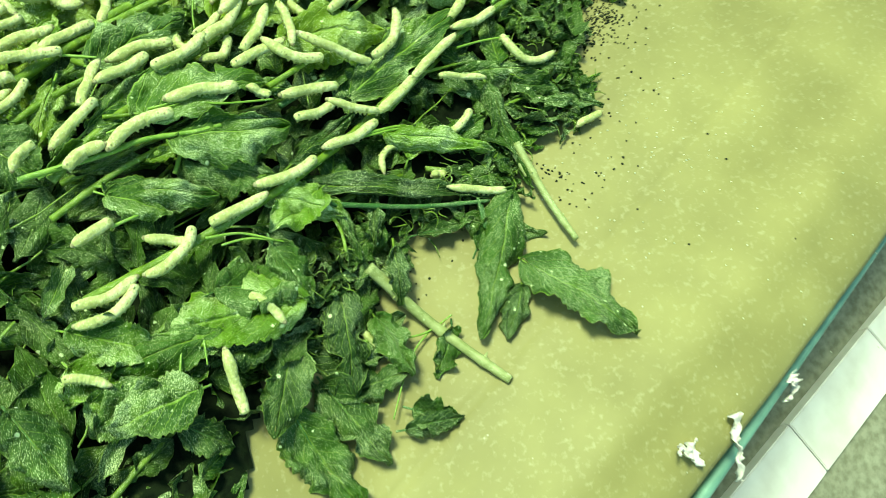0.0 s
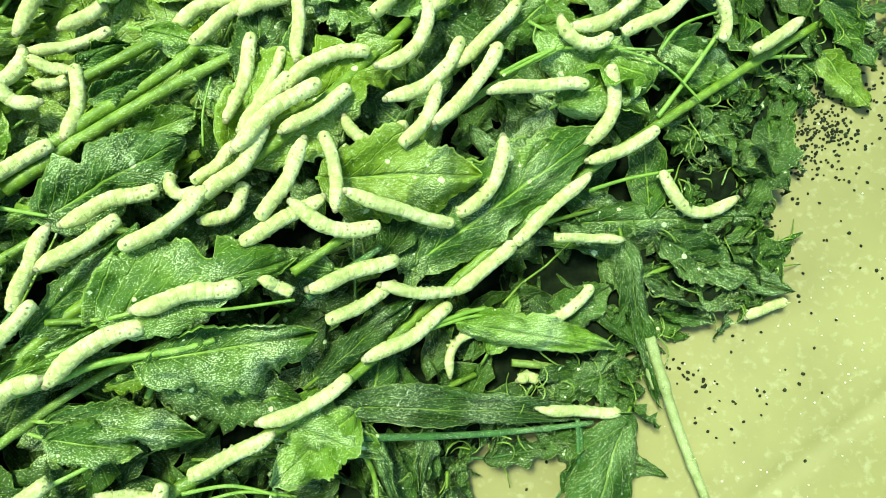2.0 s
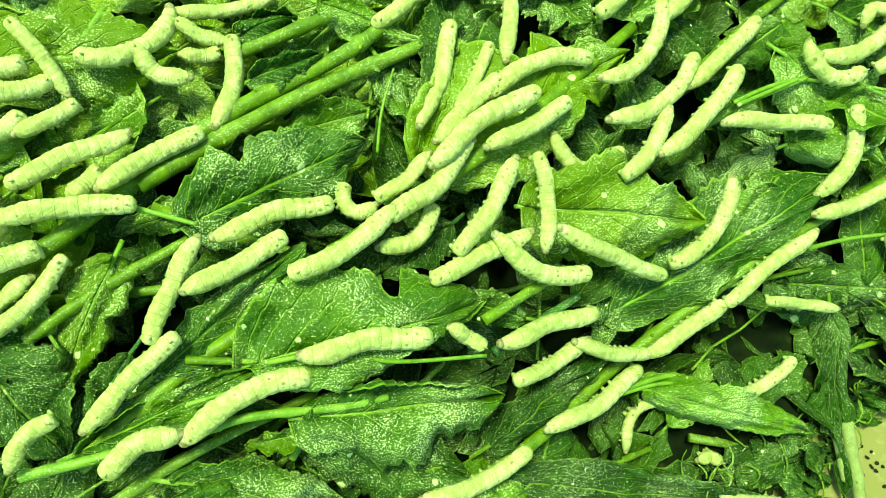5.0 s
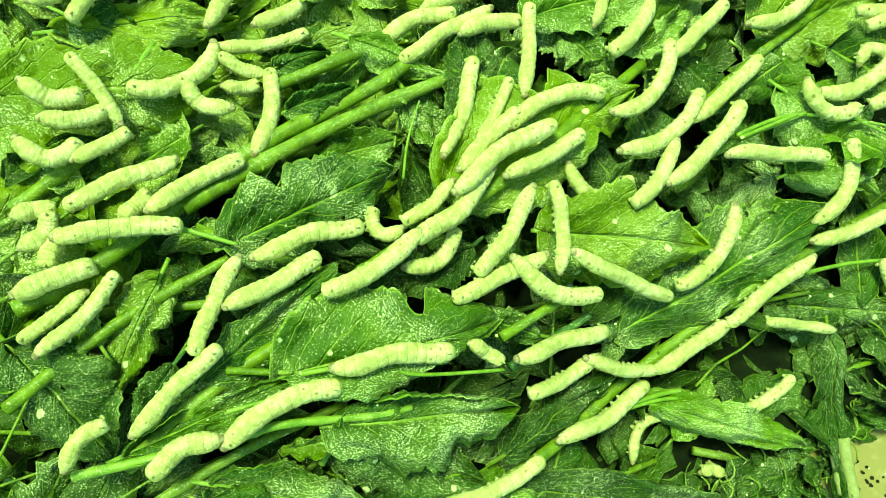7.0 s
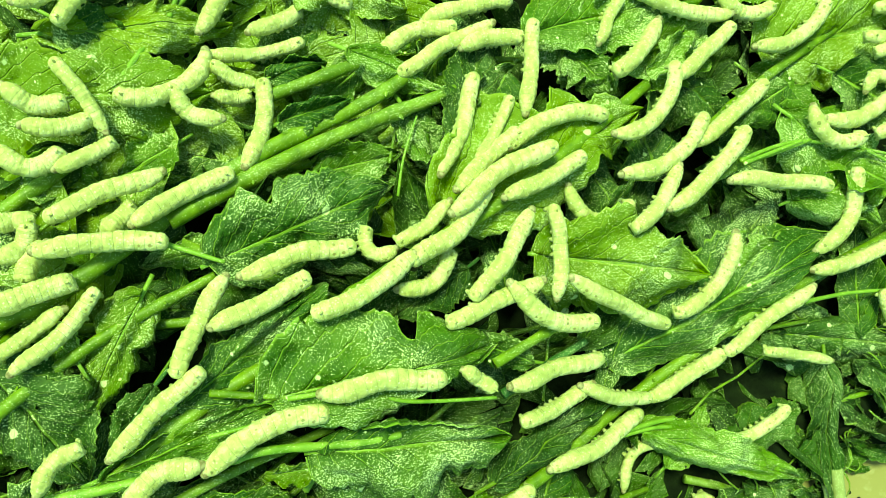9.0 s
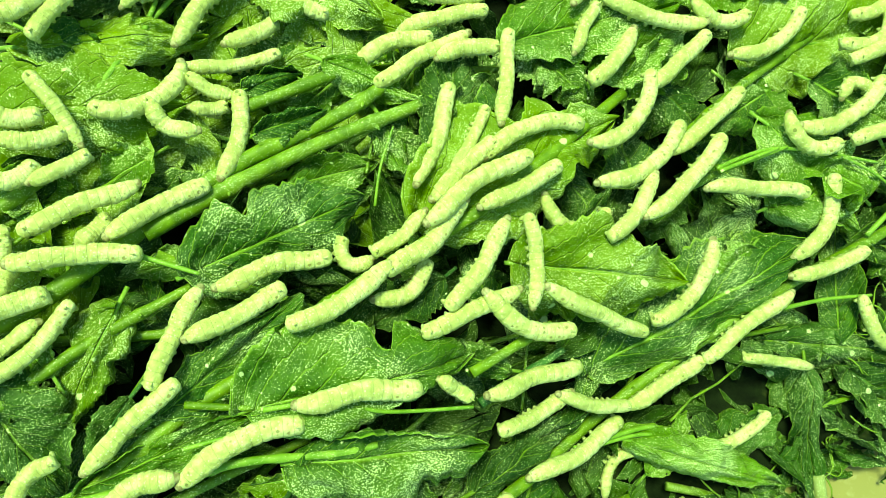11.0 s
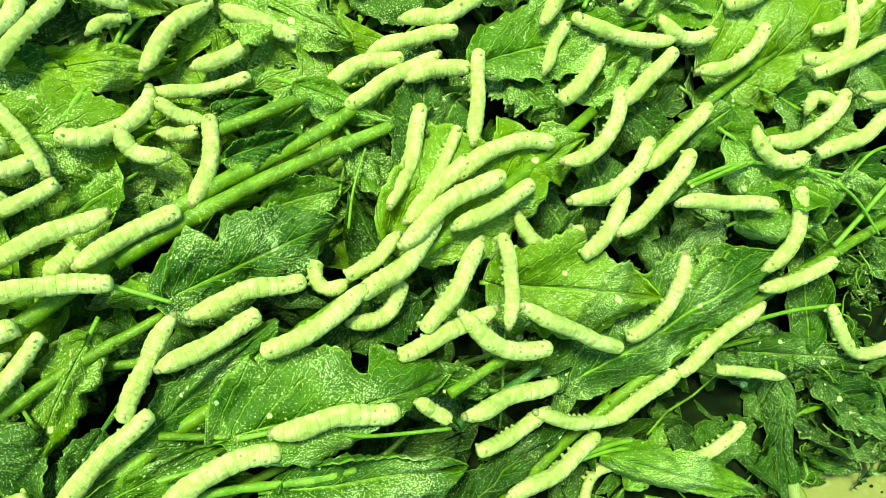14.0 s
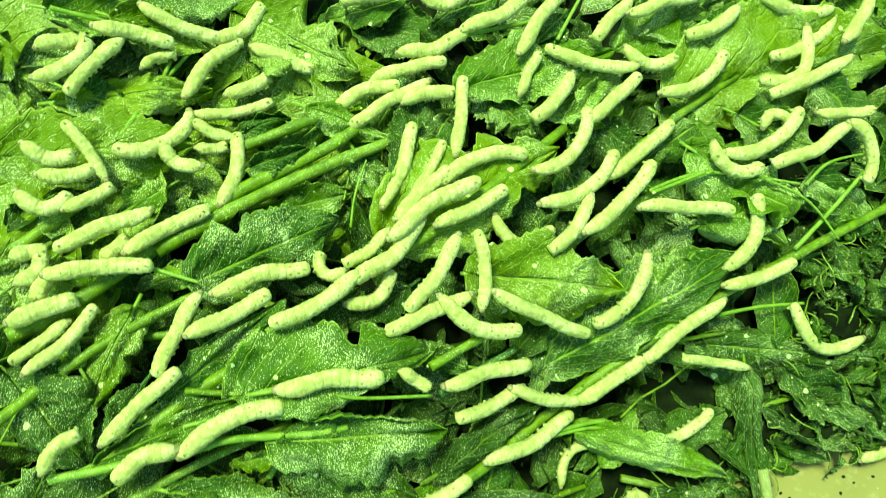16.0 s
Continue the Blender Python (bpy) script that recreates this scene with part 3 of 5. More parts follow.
def blade(length, width, seed, nu, nv, curl, wave, lobes, worn=True):
    r = random.Random(seed)
    fold = r.uniform(0.05, 0.3)
    verts, uvs = [], []
    droop = r.uniform(-0.25, 0.45) * curl
    twist = r.uniform(-0.5, 0.5)
    for i in range(nv + 1):
        v = i / nv
        hl = outline(v, lobes, seed * 0.37, worn) * width / 2
        hr = outline(v, lobes, seed * 0.73 + 0.4, worn) * width / 2
        for j in range(nu + 1):
            u = j / nu
            q = 2 * u - 1
            half = hl if q < 0 else hr
            x_ = v * length
            y_ = q * half
            z_ = fold * abs(y_) + 0.8 * wave * width * noise.noise((x_ * 24 + seed, y_ * 28, seed * 1.7)) + 0.32 * wave * width * noise.noise((x_ * 75, y_ * 75 + seed, 5.0))
            z_ += -droop * length * (v - 0.35) ** 2 * (1 if v > 0.35 else 0) + twist * (v - 0.5) * y_ * 0.6
            edge = max(0.0, abs(q) - 0.6) / 0.4
            z_ += -curl * 0.35 * half * edge ** 2 * (1 if seed % 2 else -0.6)
            z_ += 0.13 * width * edge * math.sin(v * 19 + seed * 1.3 + (2.0 if q > 0 else 0.0)) * curl
            z_ += 0.05 * width * math.sin(v * 9 + 5 * abs(q) + seed) * (0.4 + abs(q))
            y_ *= 1 - 0.16 * curl * edge
            x_ += length * (0.10 * abs(q) * (1 - v) * v * 2 - 0.07 * abs(q) * (1 - v) ** 4)
            z_ += quilt(v, abs(q)) * min(1.0, width / 0.05)
            verts.append((x_, y_, z_))
            uvs.append((u, v))
    w = nu + 1
    faces = [(i * w + j, (i + 1) * w + j, (i + 1) * w + j + 1, i * w + j + 1) for i in range(nv) for j in range(nu)]
    return verts, faces, uvs


leaf_count = [0]
BLADE_VERTS, BLADE_FACES = [], []


def leaf(x, y, z, heading, length, width, pitch, tone):
    leaf_count[0] += 1
    seed = leaf_count[0]
    r = random.Random(seed * 13)
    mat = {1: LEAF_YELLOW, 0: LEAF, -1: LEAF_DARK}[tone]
    words = {1: "yellow-green mulberry leaf dusted with white lime powder", 0: "fresh green mulberry leaf dusted with white lime powder", -1: "dark wilted crumpled mulberry leaf lying in the bed, coloured partly for shade"}[tone]
    top = new("mulberry_leaf")
    top.matrix_basis = pose(x, y, z, r.uniform(-14, 14), -pitch, heading)
    vv, ff, uu = blade(length * 1.06, width * 1.15, seed, 18, 44, r.uniform(0.6, 1.5) if tone >= 0 else r.uniform(0.8, 1.6), 0.25 if tone >= 0 else 0.32, r.random() < 0.4, tone < 0)
    base_ = len(BLADE_VERTS)
    BLADE_VERTS.extend(top.matrix_basis @ Vector(q) for q in vv)
    BLADE_FACES.extend(tuple(base_ + i for i in f) for f in ff)
    k = len(vv)
    low = [(a, b_, c - 0.0005) for a, b_, c in vv]
    w, rows_ = 19, 45
    edge = [j for j in range(w)] + [i * w + w - 1 for i in range(1, rows_)] + [(rows_ - 1) * w + j for j in range(w - 2, -1, -1)] + [i * w for i in range(rows_ - 2, 0, -1)]
    rim = [(edge[i], edge[(i + 1) % len(edge)], k + edge[(i + 1) % len(edge)], k + edge[i]) for i in range(len(edge))]
    mesh_object("blade", vv + low, ff + [tuple(k + i for i in f[::-1]) for f in ff] + rim, mat, top, uu + uu)
    rib = [vv[i * w + 9] for i in range(0, rows_ - 3, 3)]
    rib = [(-0.012, 0.002 * r.uniform(-1, 1), -0.003)] + [(a, b_, c - 0.0004) for a, b_, c in rib]
    rv, rf, ru = tube(rib, [0.0011 - 0.0008 * i / len(rib) for i in range(len(rib))], 6)
    mesh_object("midrib", rv, rf, STEM_YELLOW if tone >= 0 else STEM_DARK, top, ru, "pale raised midrib and stalk")
    return tagged(top, words, "leaf", "leaves on the mulberry bed")


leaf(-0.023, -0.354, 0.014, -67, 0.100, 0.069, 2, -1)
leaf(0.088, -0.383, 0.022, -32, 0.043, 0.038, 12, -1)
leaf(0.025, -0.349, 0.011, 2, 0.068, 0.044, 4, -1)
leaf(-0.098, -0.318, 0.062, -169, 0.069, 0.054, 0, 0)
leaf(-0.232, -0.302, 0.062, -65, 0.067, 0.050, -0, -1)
leaf(-0.066, 0.042, 0.040, 15, 0.047, 0.029, 8, 0)
leaf(-0.013, 0.080, 0.037, -76, 0.034, 0.020, 16, 0)
leaf(-0.094, 0.003, 0.053, -172, 0.063, 0.022, -0, 0)
leaf(-0.037, 0.082, 0.018, -58, 0.054, 0.027, 16, -1)
leaf(-0.056, -0.051, 0.064, 45, 0.055, 0.034, -6, -1)
leaf(-0.221, -0.077, 0.058, -25, 0.028, 0.038, 5, -1)
leaf(0.014, -0.012, 0.063, -148, 0.046, 0.035, 0, -1)
leaf(0.050, -0.063, 0.075, 161, 0.043, 0.022, 4, 0)
leaf(0.157, -0.137, 0.038, 55, 0.044, 0.023, 7, 0)
leaf(0.205, 0.112, 0.060, -32, 0.047, 0.036, 10, 0)
leaf(0.045, 0.104, 0.051, -123, 0.042, 0.033, 7, 0)
leaf(0.078, 0.117, 0.059, -35, 0.028, 0.038, 10, 0)
leaf(-0.186, -0.055, 0.067, 131, 0.029, 0.025, -13, 0)
leaf(-0.149, -0.069, 0.075, -122, 0.034, 0.021, 2, -1)
leaf(-0.070, -0.112, 0.081, -171, 0.026, 0.015, -1, 1)
leaf(0.214, 0.004, 0.064, -142, 0.040, 0.030, -3, 0)
leaf(-0.173, 0.168, 0.041, -14, 0.057, 0.035, -16, 1)
leaf(-0.037, 0.109, 0.029, -137, 0.045, 0.030, 4, 0)
leaf(0.015, 0.128, 0.034, -122, 0.045, 0.034, 3, 0)
leaf(0.071, 0.128, 0.054, -45, 0.049, 0.041, 10, 0)
leaf(0.167, 0.131, 0.057, -141, 0.052, 0.035, 3, 0)
leaf(0.226, 0.103, 0.065, -148, 0.053, 0.036, 1, 0)
leaf(0.259, 0.111, 0.069, -27, 0.053, 0.048, 8, 0)
leaf(0.320, 0.140, 0.073, -42, 0.055, 0.051, 5, 0)
leaf(0.218, 0.185, 0.058, -152, 0.055, 0.046, -2, 0)
leaf(-0.065, 0.129, 0.018, -150, 0.041, 0.030, 6, 0)
leaf(-0.213, 0.040, 0.046, -18, 0.043, 0.032, 0, 0)
leaf(0.360, 0.211, 0.057, -36, 0.055, 0.066, -0, 0)
leaf(0.288, 0.206, 0.059, -159, 0.056, 0.045, -0, 0)
leaf(0.083, 0.195, 0.050, -163, 0.046, 0.039, -15, 0)
leaf(-0.142, 0.057, 0.036, -148, 0.032, 0.029, 11, 0)
leaf(-0.154, 0.184, 0.038, 13, 0.071, 0.043, -16, 0)
leaf(-0.209, 0.169, 0.050, 3, 0.061, 0.042, -16, 0)
leaf(0.114, 0.109, 0.063, 31, 0.071, 0.043, -2, 0)
leaf(-0.011, 0.186, 0.015, -15, 0.066, 0.047, 16, -1)
leaf(0.129, 0.181, 0.055, -134, 0.062, 0.039, 1, 0)
leaf(0.261, 0.200, 0.057, -158, 0.074, 0.048, -1, 0)
leaf(0.151, 0.104, 0.054, -32, 0.053, 0.044, 8, -1)
leaf(0.292, 0.039, 0.074, 155, 0.065, 0.046, 2, 0)
leaf(0.370, 0.031, 0.061, 155, 0.075, 0.046, 10, 0)
leaf(0.018, 0.198, 0.030, -166, 0.053, 0.036, -16, 0)
leaf(-0.200, 0.119, 0.041, -16, 0.036, 0.041, -16, 0)
leaf(0.339, 0.169, 0.064, 162, 0.064, 0.065, -6, 0)
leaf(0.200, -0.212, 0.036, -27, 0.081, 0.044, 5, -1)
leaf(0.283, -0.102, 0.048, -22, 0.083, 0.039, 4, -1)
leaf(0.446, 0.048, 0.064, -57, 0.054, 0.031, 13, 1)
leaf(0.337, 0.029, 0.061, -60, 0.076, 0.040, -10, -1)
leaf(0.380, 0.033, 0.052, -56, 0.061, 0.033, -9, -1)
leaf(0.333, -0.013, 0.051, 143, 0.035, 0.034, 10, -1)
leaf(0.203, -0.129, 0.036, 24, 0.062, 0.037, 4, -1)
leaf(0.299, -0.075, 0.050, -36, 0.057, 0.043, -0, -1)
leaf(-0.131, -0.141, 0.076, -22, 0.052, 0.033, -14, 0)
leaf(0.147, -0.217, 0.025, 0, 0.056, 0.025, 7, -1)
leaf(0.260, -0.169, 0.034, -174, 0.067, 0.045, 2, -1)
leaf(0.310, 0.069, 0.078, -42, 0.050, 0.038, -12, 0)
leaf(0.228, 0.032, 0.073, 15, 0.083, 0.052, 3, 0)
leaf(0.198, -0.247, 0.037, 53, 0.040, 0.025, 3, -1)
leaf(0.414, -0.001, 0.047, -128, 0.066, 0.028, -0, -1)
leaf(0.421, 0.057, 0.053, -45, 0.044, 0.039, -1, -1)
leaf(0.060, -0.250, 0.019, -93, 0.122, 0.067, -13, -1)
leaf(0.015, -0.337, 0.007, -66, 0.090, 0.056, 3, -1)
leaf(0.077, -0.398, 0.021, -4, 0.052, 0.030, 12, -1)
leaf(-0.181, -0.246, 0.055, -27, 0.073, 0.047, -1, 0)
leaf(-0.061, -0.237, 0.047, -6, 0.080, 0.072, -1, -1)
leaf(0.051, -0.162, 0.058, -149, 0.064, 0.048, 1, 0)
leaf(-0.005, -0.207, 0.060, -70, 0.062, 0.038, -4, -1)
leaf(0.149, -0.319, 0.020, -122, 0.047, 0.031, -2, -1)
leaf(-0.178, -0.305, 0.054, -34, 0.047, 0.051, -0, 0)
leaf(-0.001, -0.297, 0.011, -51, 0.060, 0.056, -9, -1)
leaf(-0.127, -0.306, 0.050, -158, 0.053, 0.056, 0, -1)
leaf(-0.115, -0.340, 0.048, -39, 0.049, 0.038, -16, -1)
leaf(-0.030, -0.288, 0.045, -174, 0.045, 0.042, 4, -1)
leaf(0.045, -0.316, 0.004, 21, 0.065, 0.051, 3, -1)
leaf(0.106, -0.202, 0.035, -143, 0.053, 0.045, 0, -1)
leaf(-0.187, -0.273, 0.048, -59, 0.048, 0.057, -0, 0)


def broad_leaf(base, tip, left, right, tone, seed, notch=(), bow=0.004, drop=(0.0, 0.0), roll=(0.0, 0.0), droop=0.0, ripple=0.0048, eaten=0.08):
    """A large leaf between its stalk end and its tip. left, right: half-widths; notch: (side, place, depth) of the bays between its lobes;
    drop: how far each margin hangs; roll: how far each margin curls back over; droop: how far the tip hangs; eaten: share of holes."""
    base, tip = Vector(base), Vector(tip)
    axis = tip - base
    length = axis.length
    axis.normalize()
    side = Vector((-axis.y, axis.x, 0)).normalized()
    up = axis.cross(side)
    nu, nv = 30, 60
    lean = 0.22 * math.sin(seed * 2.1)
    arch = 0.16 + 0.16 * math.sin(seed * 1.3 + 0.5)
    top = new("mulberry_leaf")
    top.matrix_basis = Matrix.Translation(base)
    verts, uvs, gaps = [], [], set()
    for i in range(nv + 1):
        v = i / nv
        full = (math.sin(math.pi * min(1.0, v ** 0.66)) ** 0.72 if 0 < v < 1 else 0.0) * (1.06 - 0.2 * v)
        for j in range(nu + 1):
            q = 2 * j / nu - 1
            a, lefty = abs(q), q > 0
            half = full * (left if lefty else right)
            for where, at, depth in notch:
                if (where == "l") == lefty:
                    half *= 1 - depth * math.exp(-(((v - at) / 0.055) ** 2))
            wide = left if lefty else right
            tooth = ((v * 16 + 1.2 * noise.noise((v * 5, seed, 1.0)) + (0.4 if lefty else 0)) % 1.0)
            half *= 0.93 + 0.12 * tooth + 0.34 * noise.noise((v * 4.5, seed * 2.3, 4.0 if lefty else 9.0)) + 0.14 * noise.noise((v * 15, seed * 2.3, 4.0 if lefty else 9.0))
            half = max(half, 0.0006)
            e_ = max(0.0, a - 0.55) / 0.45
            x_ = length * v + wide * (0.45 * a * v * (1 - v) * 1.5 - 0.40 * a * (1 - v) ** 5)
            y_ = half * a
            z_ = bow * 4 * v * (1 - v) + quilt(v, a) - drop[0 if lefty else 1] * a * a * full - droop * max(0.0, (v - 0.7) / 0.3) ** 2
            z_ += ripple * e_ * math.sin(v * 17 + seed * 1.7 + (2.4 if lefty else 0)) + 0.0095 * noise.noise((x_ * 28 + seed, q * 1.7, seed * 0.7)) + 0.0028 * noise.noise((x_ * 95, y_ * 95 * (1 if lefty else -1), seed)) + lean * q * wide * full - arch * half * a ** 1.6
            curl = roll[0 if lefty else 1] * e_
            if curl:
                y_ = half * (a - 0.45 * e_) + half * 0.28 * math.sin(curl) / max(roll[0 if lefty else 1], 0.4)
                z_ += half * 0.42 * (1 - math.cos(curl))
            verts.append(axis * x_ + side * (y_ if lefty else -y_) + up * z_)
            uvs.append((1 - j / nu, v))
            bite = noise.noise((x_ * 70, q * 2.6, seed * 3.3)) + 0.5 * noise.noise((x_ * 190, q * 7, seed))
            if a > 0.12 and bite > 0.95 - eaten:
                gaps.add(i * (nu + 1) + j)
    w = nu + 1
    faces = [(i * w + j, (i + 1) * w + j, (i + 1) * w + j + 1, i * w + j + 1)[::-1] for i in range(nv) for j in range(nu) if i * w + j not in gaps]
    k = len(BLADE_VERTS)
    BLADE_VERTS.extend(base + q_ for q_ in verts)
    BLADE_FACES.extend(tuple(k + i for i in f) for f in faces)
    mat, words = {"fresh": (LEAF, "fresh green lobed mulberry leaf dusted with white lime powder"), "yellow": (LEAF_YELLOW, "yellow-green lobed mulberry leaf dusted with lime powder"), "pale": (LEAF_BROAD, "broad pale green mulberry leaf lying flat"), "dark": (LEAF_DARK, "dark wilted curling mulberry leaf dusted with lime, coloured partly for shade")}[tone]
    ob = mesh_object("blade", verts, faces, mat, top, uvs)
    so = ob.modifiers.new("thickness", "SOLIDIFY")
    so.thickness, so.offset = 0.0005, -1
    rib = [-axis * 0.014 - up * 0.003] + [verts[i * w + nu // 2] - up * 0.0002 for i in range(0, nv - 3, 3)]
    vv, ff, uu = tube(rib, [0.0013 - 0.0010 * i / len(rib) for i in range(len(rib))], 7)
    mesh_object("midrib", vv, ff, STEM_YELLOW if tone != "dark" else STEM, top, uu, "pale raised midrib and stalk")
    return tagged(top, words, "leaf", "leaves on the mulberry bed")


broad_leaf((-0.114, -0.004, 0.069), (-0.030, 0.034, 0.063), 0.030, 0.026, "fresh", 1, (("l", 0.30, 0.5), ("r", 0.4, 0.25)), 0.003)
broad_leaf((-0.086, -0.074, 0.089), (0.030, -0.052, 0.089), 0.038, 0.018, "fresh", 2, (("l", 0.52, 0.5), ("l", 0.72, 0.2)), 0.004, (-0.004, 0.003), (0, 0), 0.018)
broad_leaf((-0.134, -0.076, 0.077), (-0.064, -0.018, 0.074), 0.011, 0.025, "fresh", 3, (), 0.002, (0.002, 0.008))
broad_leaf((0.062, -0.004, 0.077), (0.158, -0.014, 0.078), 0.032, 0.032, "yellow", 4, (("l", 0.62, 0.3), ("r", 0.5, 0.2)), 0.006, (0.002, 0.012))
broad_leaf((0.112, -0.066, 0.058), (0.256, 0.010, 0.074), 0.042, 0.022, "fresh", 5, (("l", 0.45, 0.2),), 0.003, (0.0, 0.004))
broad_leaf((0.006, 0.026, 0.071), (0.118, 0.082, 0.072), 0.040, 0.032, "pale", 6, (("l", 0.48, 0.35), ("l", 0.72, 0.35), ("r", 0.66, 0.4)), 0.002, (-0.008, -0.007), eaten=0.10)
broad_leaf((0.022, 0.058, 0.050), (0.028, 0.134, 0.044), 0.020, 0.030, "dark", 7, (), 0.003)
broad_leaf((-0.062, -0.103, 0.086), (0.036, -0.102, 0.082), 0.024, 0.036, "fresh", 8, (("r", 0.6, 0.3),), 0.003, (0.004, 0.020), (2.6, 0.0), 0.006)
broad_leaf((0.138, -0.114, 0.051), (0.250, -0.150, 0.048), 0.018, 0.014, "fresh", 9, (), 0.006, (0.004, 0.012), (0.0, 1.2))
broad_leaf((-0.232, 0.074, 0.046), (-0.122, 0.086, 0.038), 0.032, 0.030, "pale", 10, (), 0.002, ripple=0.0012)
broad_leaf((-0.205, 0.112, 0.038), (-0.112, 0.126, 0.026), 0.016, 0.018, "pale", 11, (), 0.004)
broad_leaf((-0.090, 0.180, 0.022), (-0.012, 0.142, 0.030), 0.030, 0.030, "yellow", 12, (("l", 0.4, 0.5), ("r", 0.5, 0.5), ("l", 0.7, 0.4)), 0.004, eaten=0.15)
broad_leaf((0.222, 0.128, 0.064), (0.405, 0.172, 0.068), 0.054, 0.038, "pale", 13, (("l", 0.5, 0.25),), 0.003, ripple=0.0015)
broad_leaf((0.058, 0.126, 0.063), (0.166, 0.156, 0.064), 0.028, 0.022, "fresh", 14, (("l", 0.5, 0.4), ("r", 0.6, 0.4)), 0.003, eaten=0.1)
broad_leaf((0.220, 0.080, 0.076), (0.290, 0.016, 0.072), 0.032, 0.022, "fresh", 15, (("l", 0.5, 0.3),), 0.003)
broad_leaf((-0.156, -0.026, 0.066), (-0.184, -0.086, 0.056), 0.014, 0.016, "yellow", 16, (("l", 0.35, 0.4), ("r", 0.35, 0.4)), 0.002, (0.004, 0.004))
broad_leaf((-0.084, 0.070, 0.046), (-0.048, 0.084, 0.045), 0.010, 0.013, "fresh", 17, (("r", 0.5, 0.4),), 0.008, (0.006, 0.012), (1.6, 0.0))
broad_leaf((-0.090, 0.096, 0.036), (-0.060, 0.106, 0.036), 0.012, 0.010, "fresh", 18, (), 0.006, (0.002, 0.006), (2.0, 0.0))
broad_leaf((-0.046, 0.112, 0.043), (0.006, 0.092, 0.045), 0.008, 0.011, "fresh", 19, (("r", 0.5, 0.4),), 0.002, (0.0, 0.006), eaten=0.1)
broad_leaf((-0.054, 0.040, 0.029), (-0.010, 0.050, 0.030), 0.015, 0.014, "fresh", 20, (), 0.004)
broad_leaf((-0.014, 0.080, 0.040), (0.009, 0.046, 0.034), 0.013, 0.014, "fresh", 21, (("r", 0.4, 0.4),), 0.003)
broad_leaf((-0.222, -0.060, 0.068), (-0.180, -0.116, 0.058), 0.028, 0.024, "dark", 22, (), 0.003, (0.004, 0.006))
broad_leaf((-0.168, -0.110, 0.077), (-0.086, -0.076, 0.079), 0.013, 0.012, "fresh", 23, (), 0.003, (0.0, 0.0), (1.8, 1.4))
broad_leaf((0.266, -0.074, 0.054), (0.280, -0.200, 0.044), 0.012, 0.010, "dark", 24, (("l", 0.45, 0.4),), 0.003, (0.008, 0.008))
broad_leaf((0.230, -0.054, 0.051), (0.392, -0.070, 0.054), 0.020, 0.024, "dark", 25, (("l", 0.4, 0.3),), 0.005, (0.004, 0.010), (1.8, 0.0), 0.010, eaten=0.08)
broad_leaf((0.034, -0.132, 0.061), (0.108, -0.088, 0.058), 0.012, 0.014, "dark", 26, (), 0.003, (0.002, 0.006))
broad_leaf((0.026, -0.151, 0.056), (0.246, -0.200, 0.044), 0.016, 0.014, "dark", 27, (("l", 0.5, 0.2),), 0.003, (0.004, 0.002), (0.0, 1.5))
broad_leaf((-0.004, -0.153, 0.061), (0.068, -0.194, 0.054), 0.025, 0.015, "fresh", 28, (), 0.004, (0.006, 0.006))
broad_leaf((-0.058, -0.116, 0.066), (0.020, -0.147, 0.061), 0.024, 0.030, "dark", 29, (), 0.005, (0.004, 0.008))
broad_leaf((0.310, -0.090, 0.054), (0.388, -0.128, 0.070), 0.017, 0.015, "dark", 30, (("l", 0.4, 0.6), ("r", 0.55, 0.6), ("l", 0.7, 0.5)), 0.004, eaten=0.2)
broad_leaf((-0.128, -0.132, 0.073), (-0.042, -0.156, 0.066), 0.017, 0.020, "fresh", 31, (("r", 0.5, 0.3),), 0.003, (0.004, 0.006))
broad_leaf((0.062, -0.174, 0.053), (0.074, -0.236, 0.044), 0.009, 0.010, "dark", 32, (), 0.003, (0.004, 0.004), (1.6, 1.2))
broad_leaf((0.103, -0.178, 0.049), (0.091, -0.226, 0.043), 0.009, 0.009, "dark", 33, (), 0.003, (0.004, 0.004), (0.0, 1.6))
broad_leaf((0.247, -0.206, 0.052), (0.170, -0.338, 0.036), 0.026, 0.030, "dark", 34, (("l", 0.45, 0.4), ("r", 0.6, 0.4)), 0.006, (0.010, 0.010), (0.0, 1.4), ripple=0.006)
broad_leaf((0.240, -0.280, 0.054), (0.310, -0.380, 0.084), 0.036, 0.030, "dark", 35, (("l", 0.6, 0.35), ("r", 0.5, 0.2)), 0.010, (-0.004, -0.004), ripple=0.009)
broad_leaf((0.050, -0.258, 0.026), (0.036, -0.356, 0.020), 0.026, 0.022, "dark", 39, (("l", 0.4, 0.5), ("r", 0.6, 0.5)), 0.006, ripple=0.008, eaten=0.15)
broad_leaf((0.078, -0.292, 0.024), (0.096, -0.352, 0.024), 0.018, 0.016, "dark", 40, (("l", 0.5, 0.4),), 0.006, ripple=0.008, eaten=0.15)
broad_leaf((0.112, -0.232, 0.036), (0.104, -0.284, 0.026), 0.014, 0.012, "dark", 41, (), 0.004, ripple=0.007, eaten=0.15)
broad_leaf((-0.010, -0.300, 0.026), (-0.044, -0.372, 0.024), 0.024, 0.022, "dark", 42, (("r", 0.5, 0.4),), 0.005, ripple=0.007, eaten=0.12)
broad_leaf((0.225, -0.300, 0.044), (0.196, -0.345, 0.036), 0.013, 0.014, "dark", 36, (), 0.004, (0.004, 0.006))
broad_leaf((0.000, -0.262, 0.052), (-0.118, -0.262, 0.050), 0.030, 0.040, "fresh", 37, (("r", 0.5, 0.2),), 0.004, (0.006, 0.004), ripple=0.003)
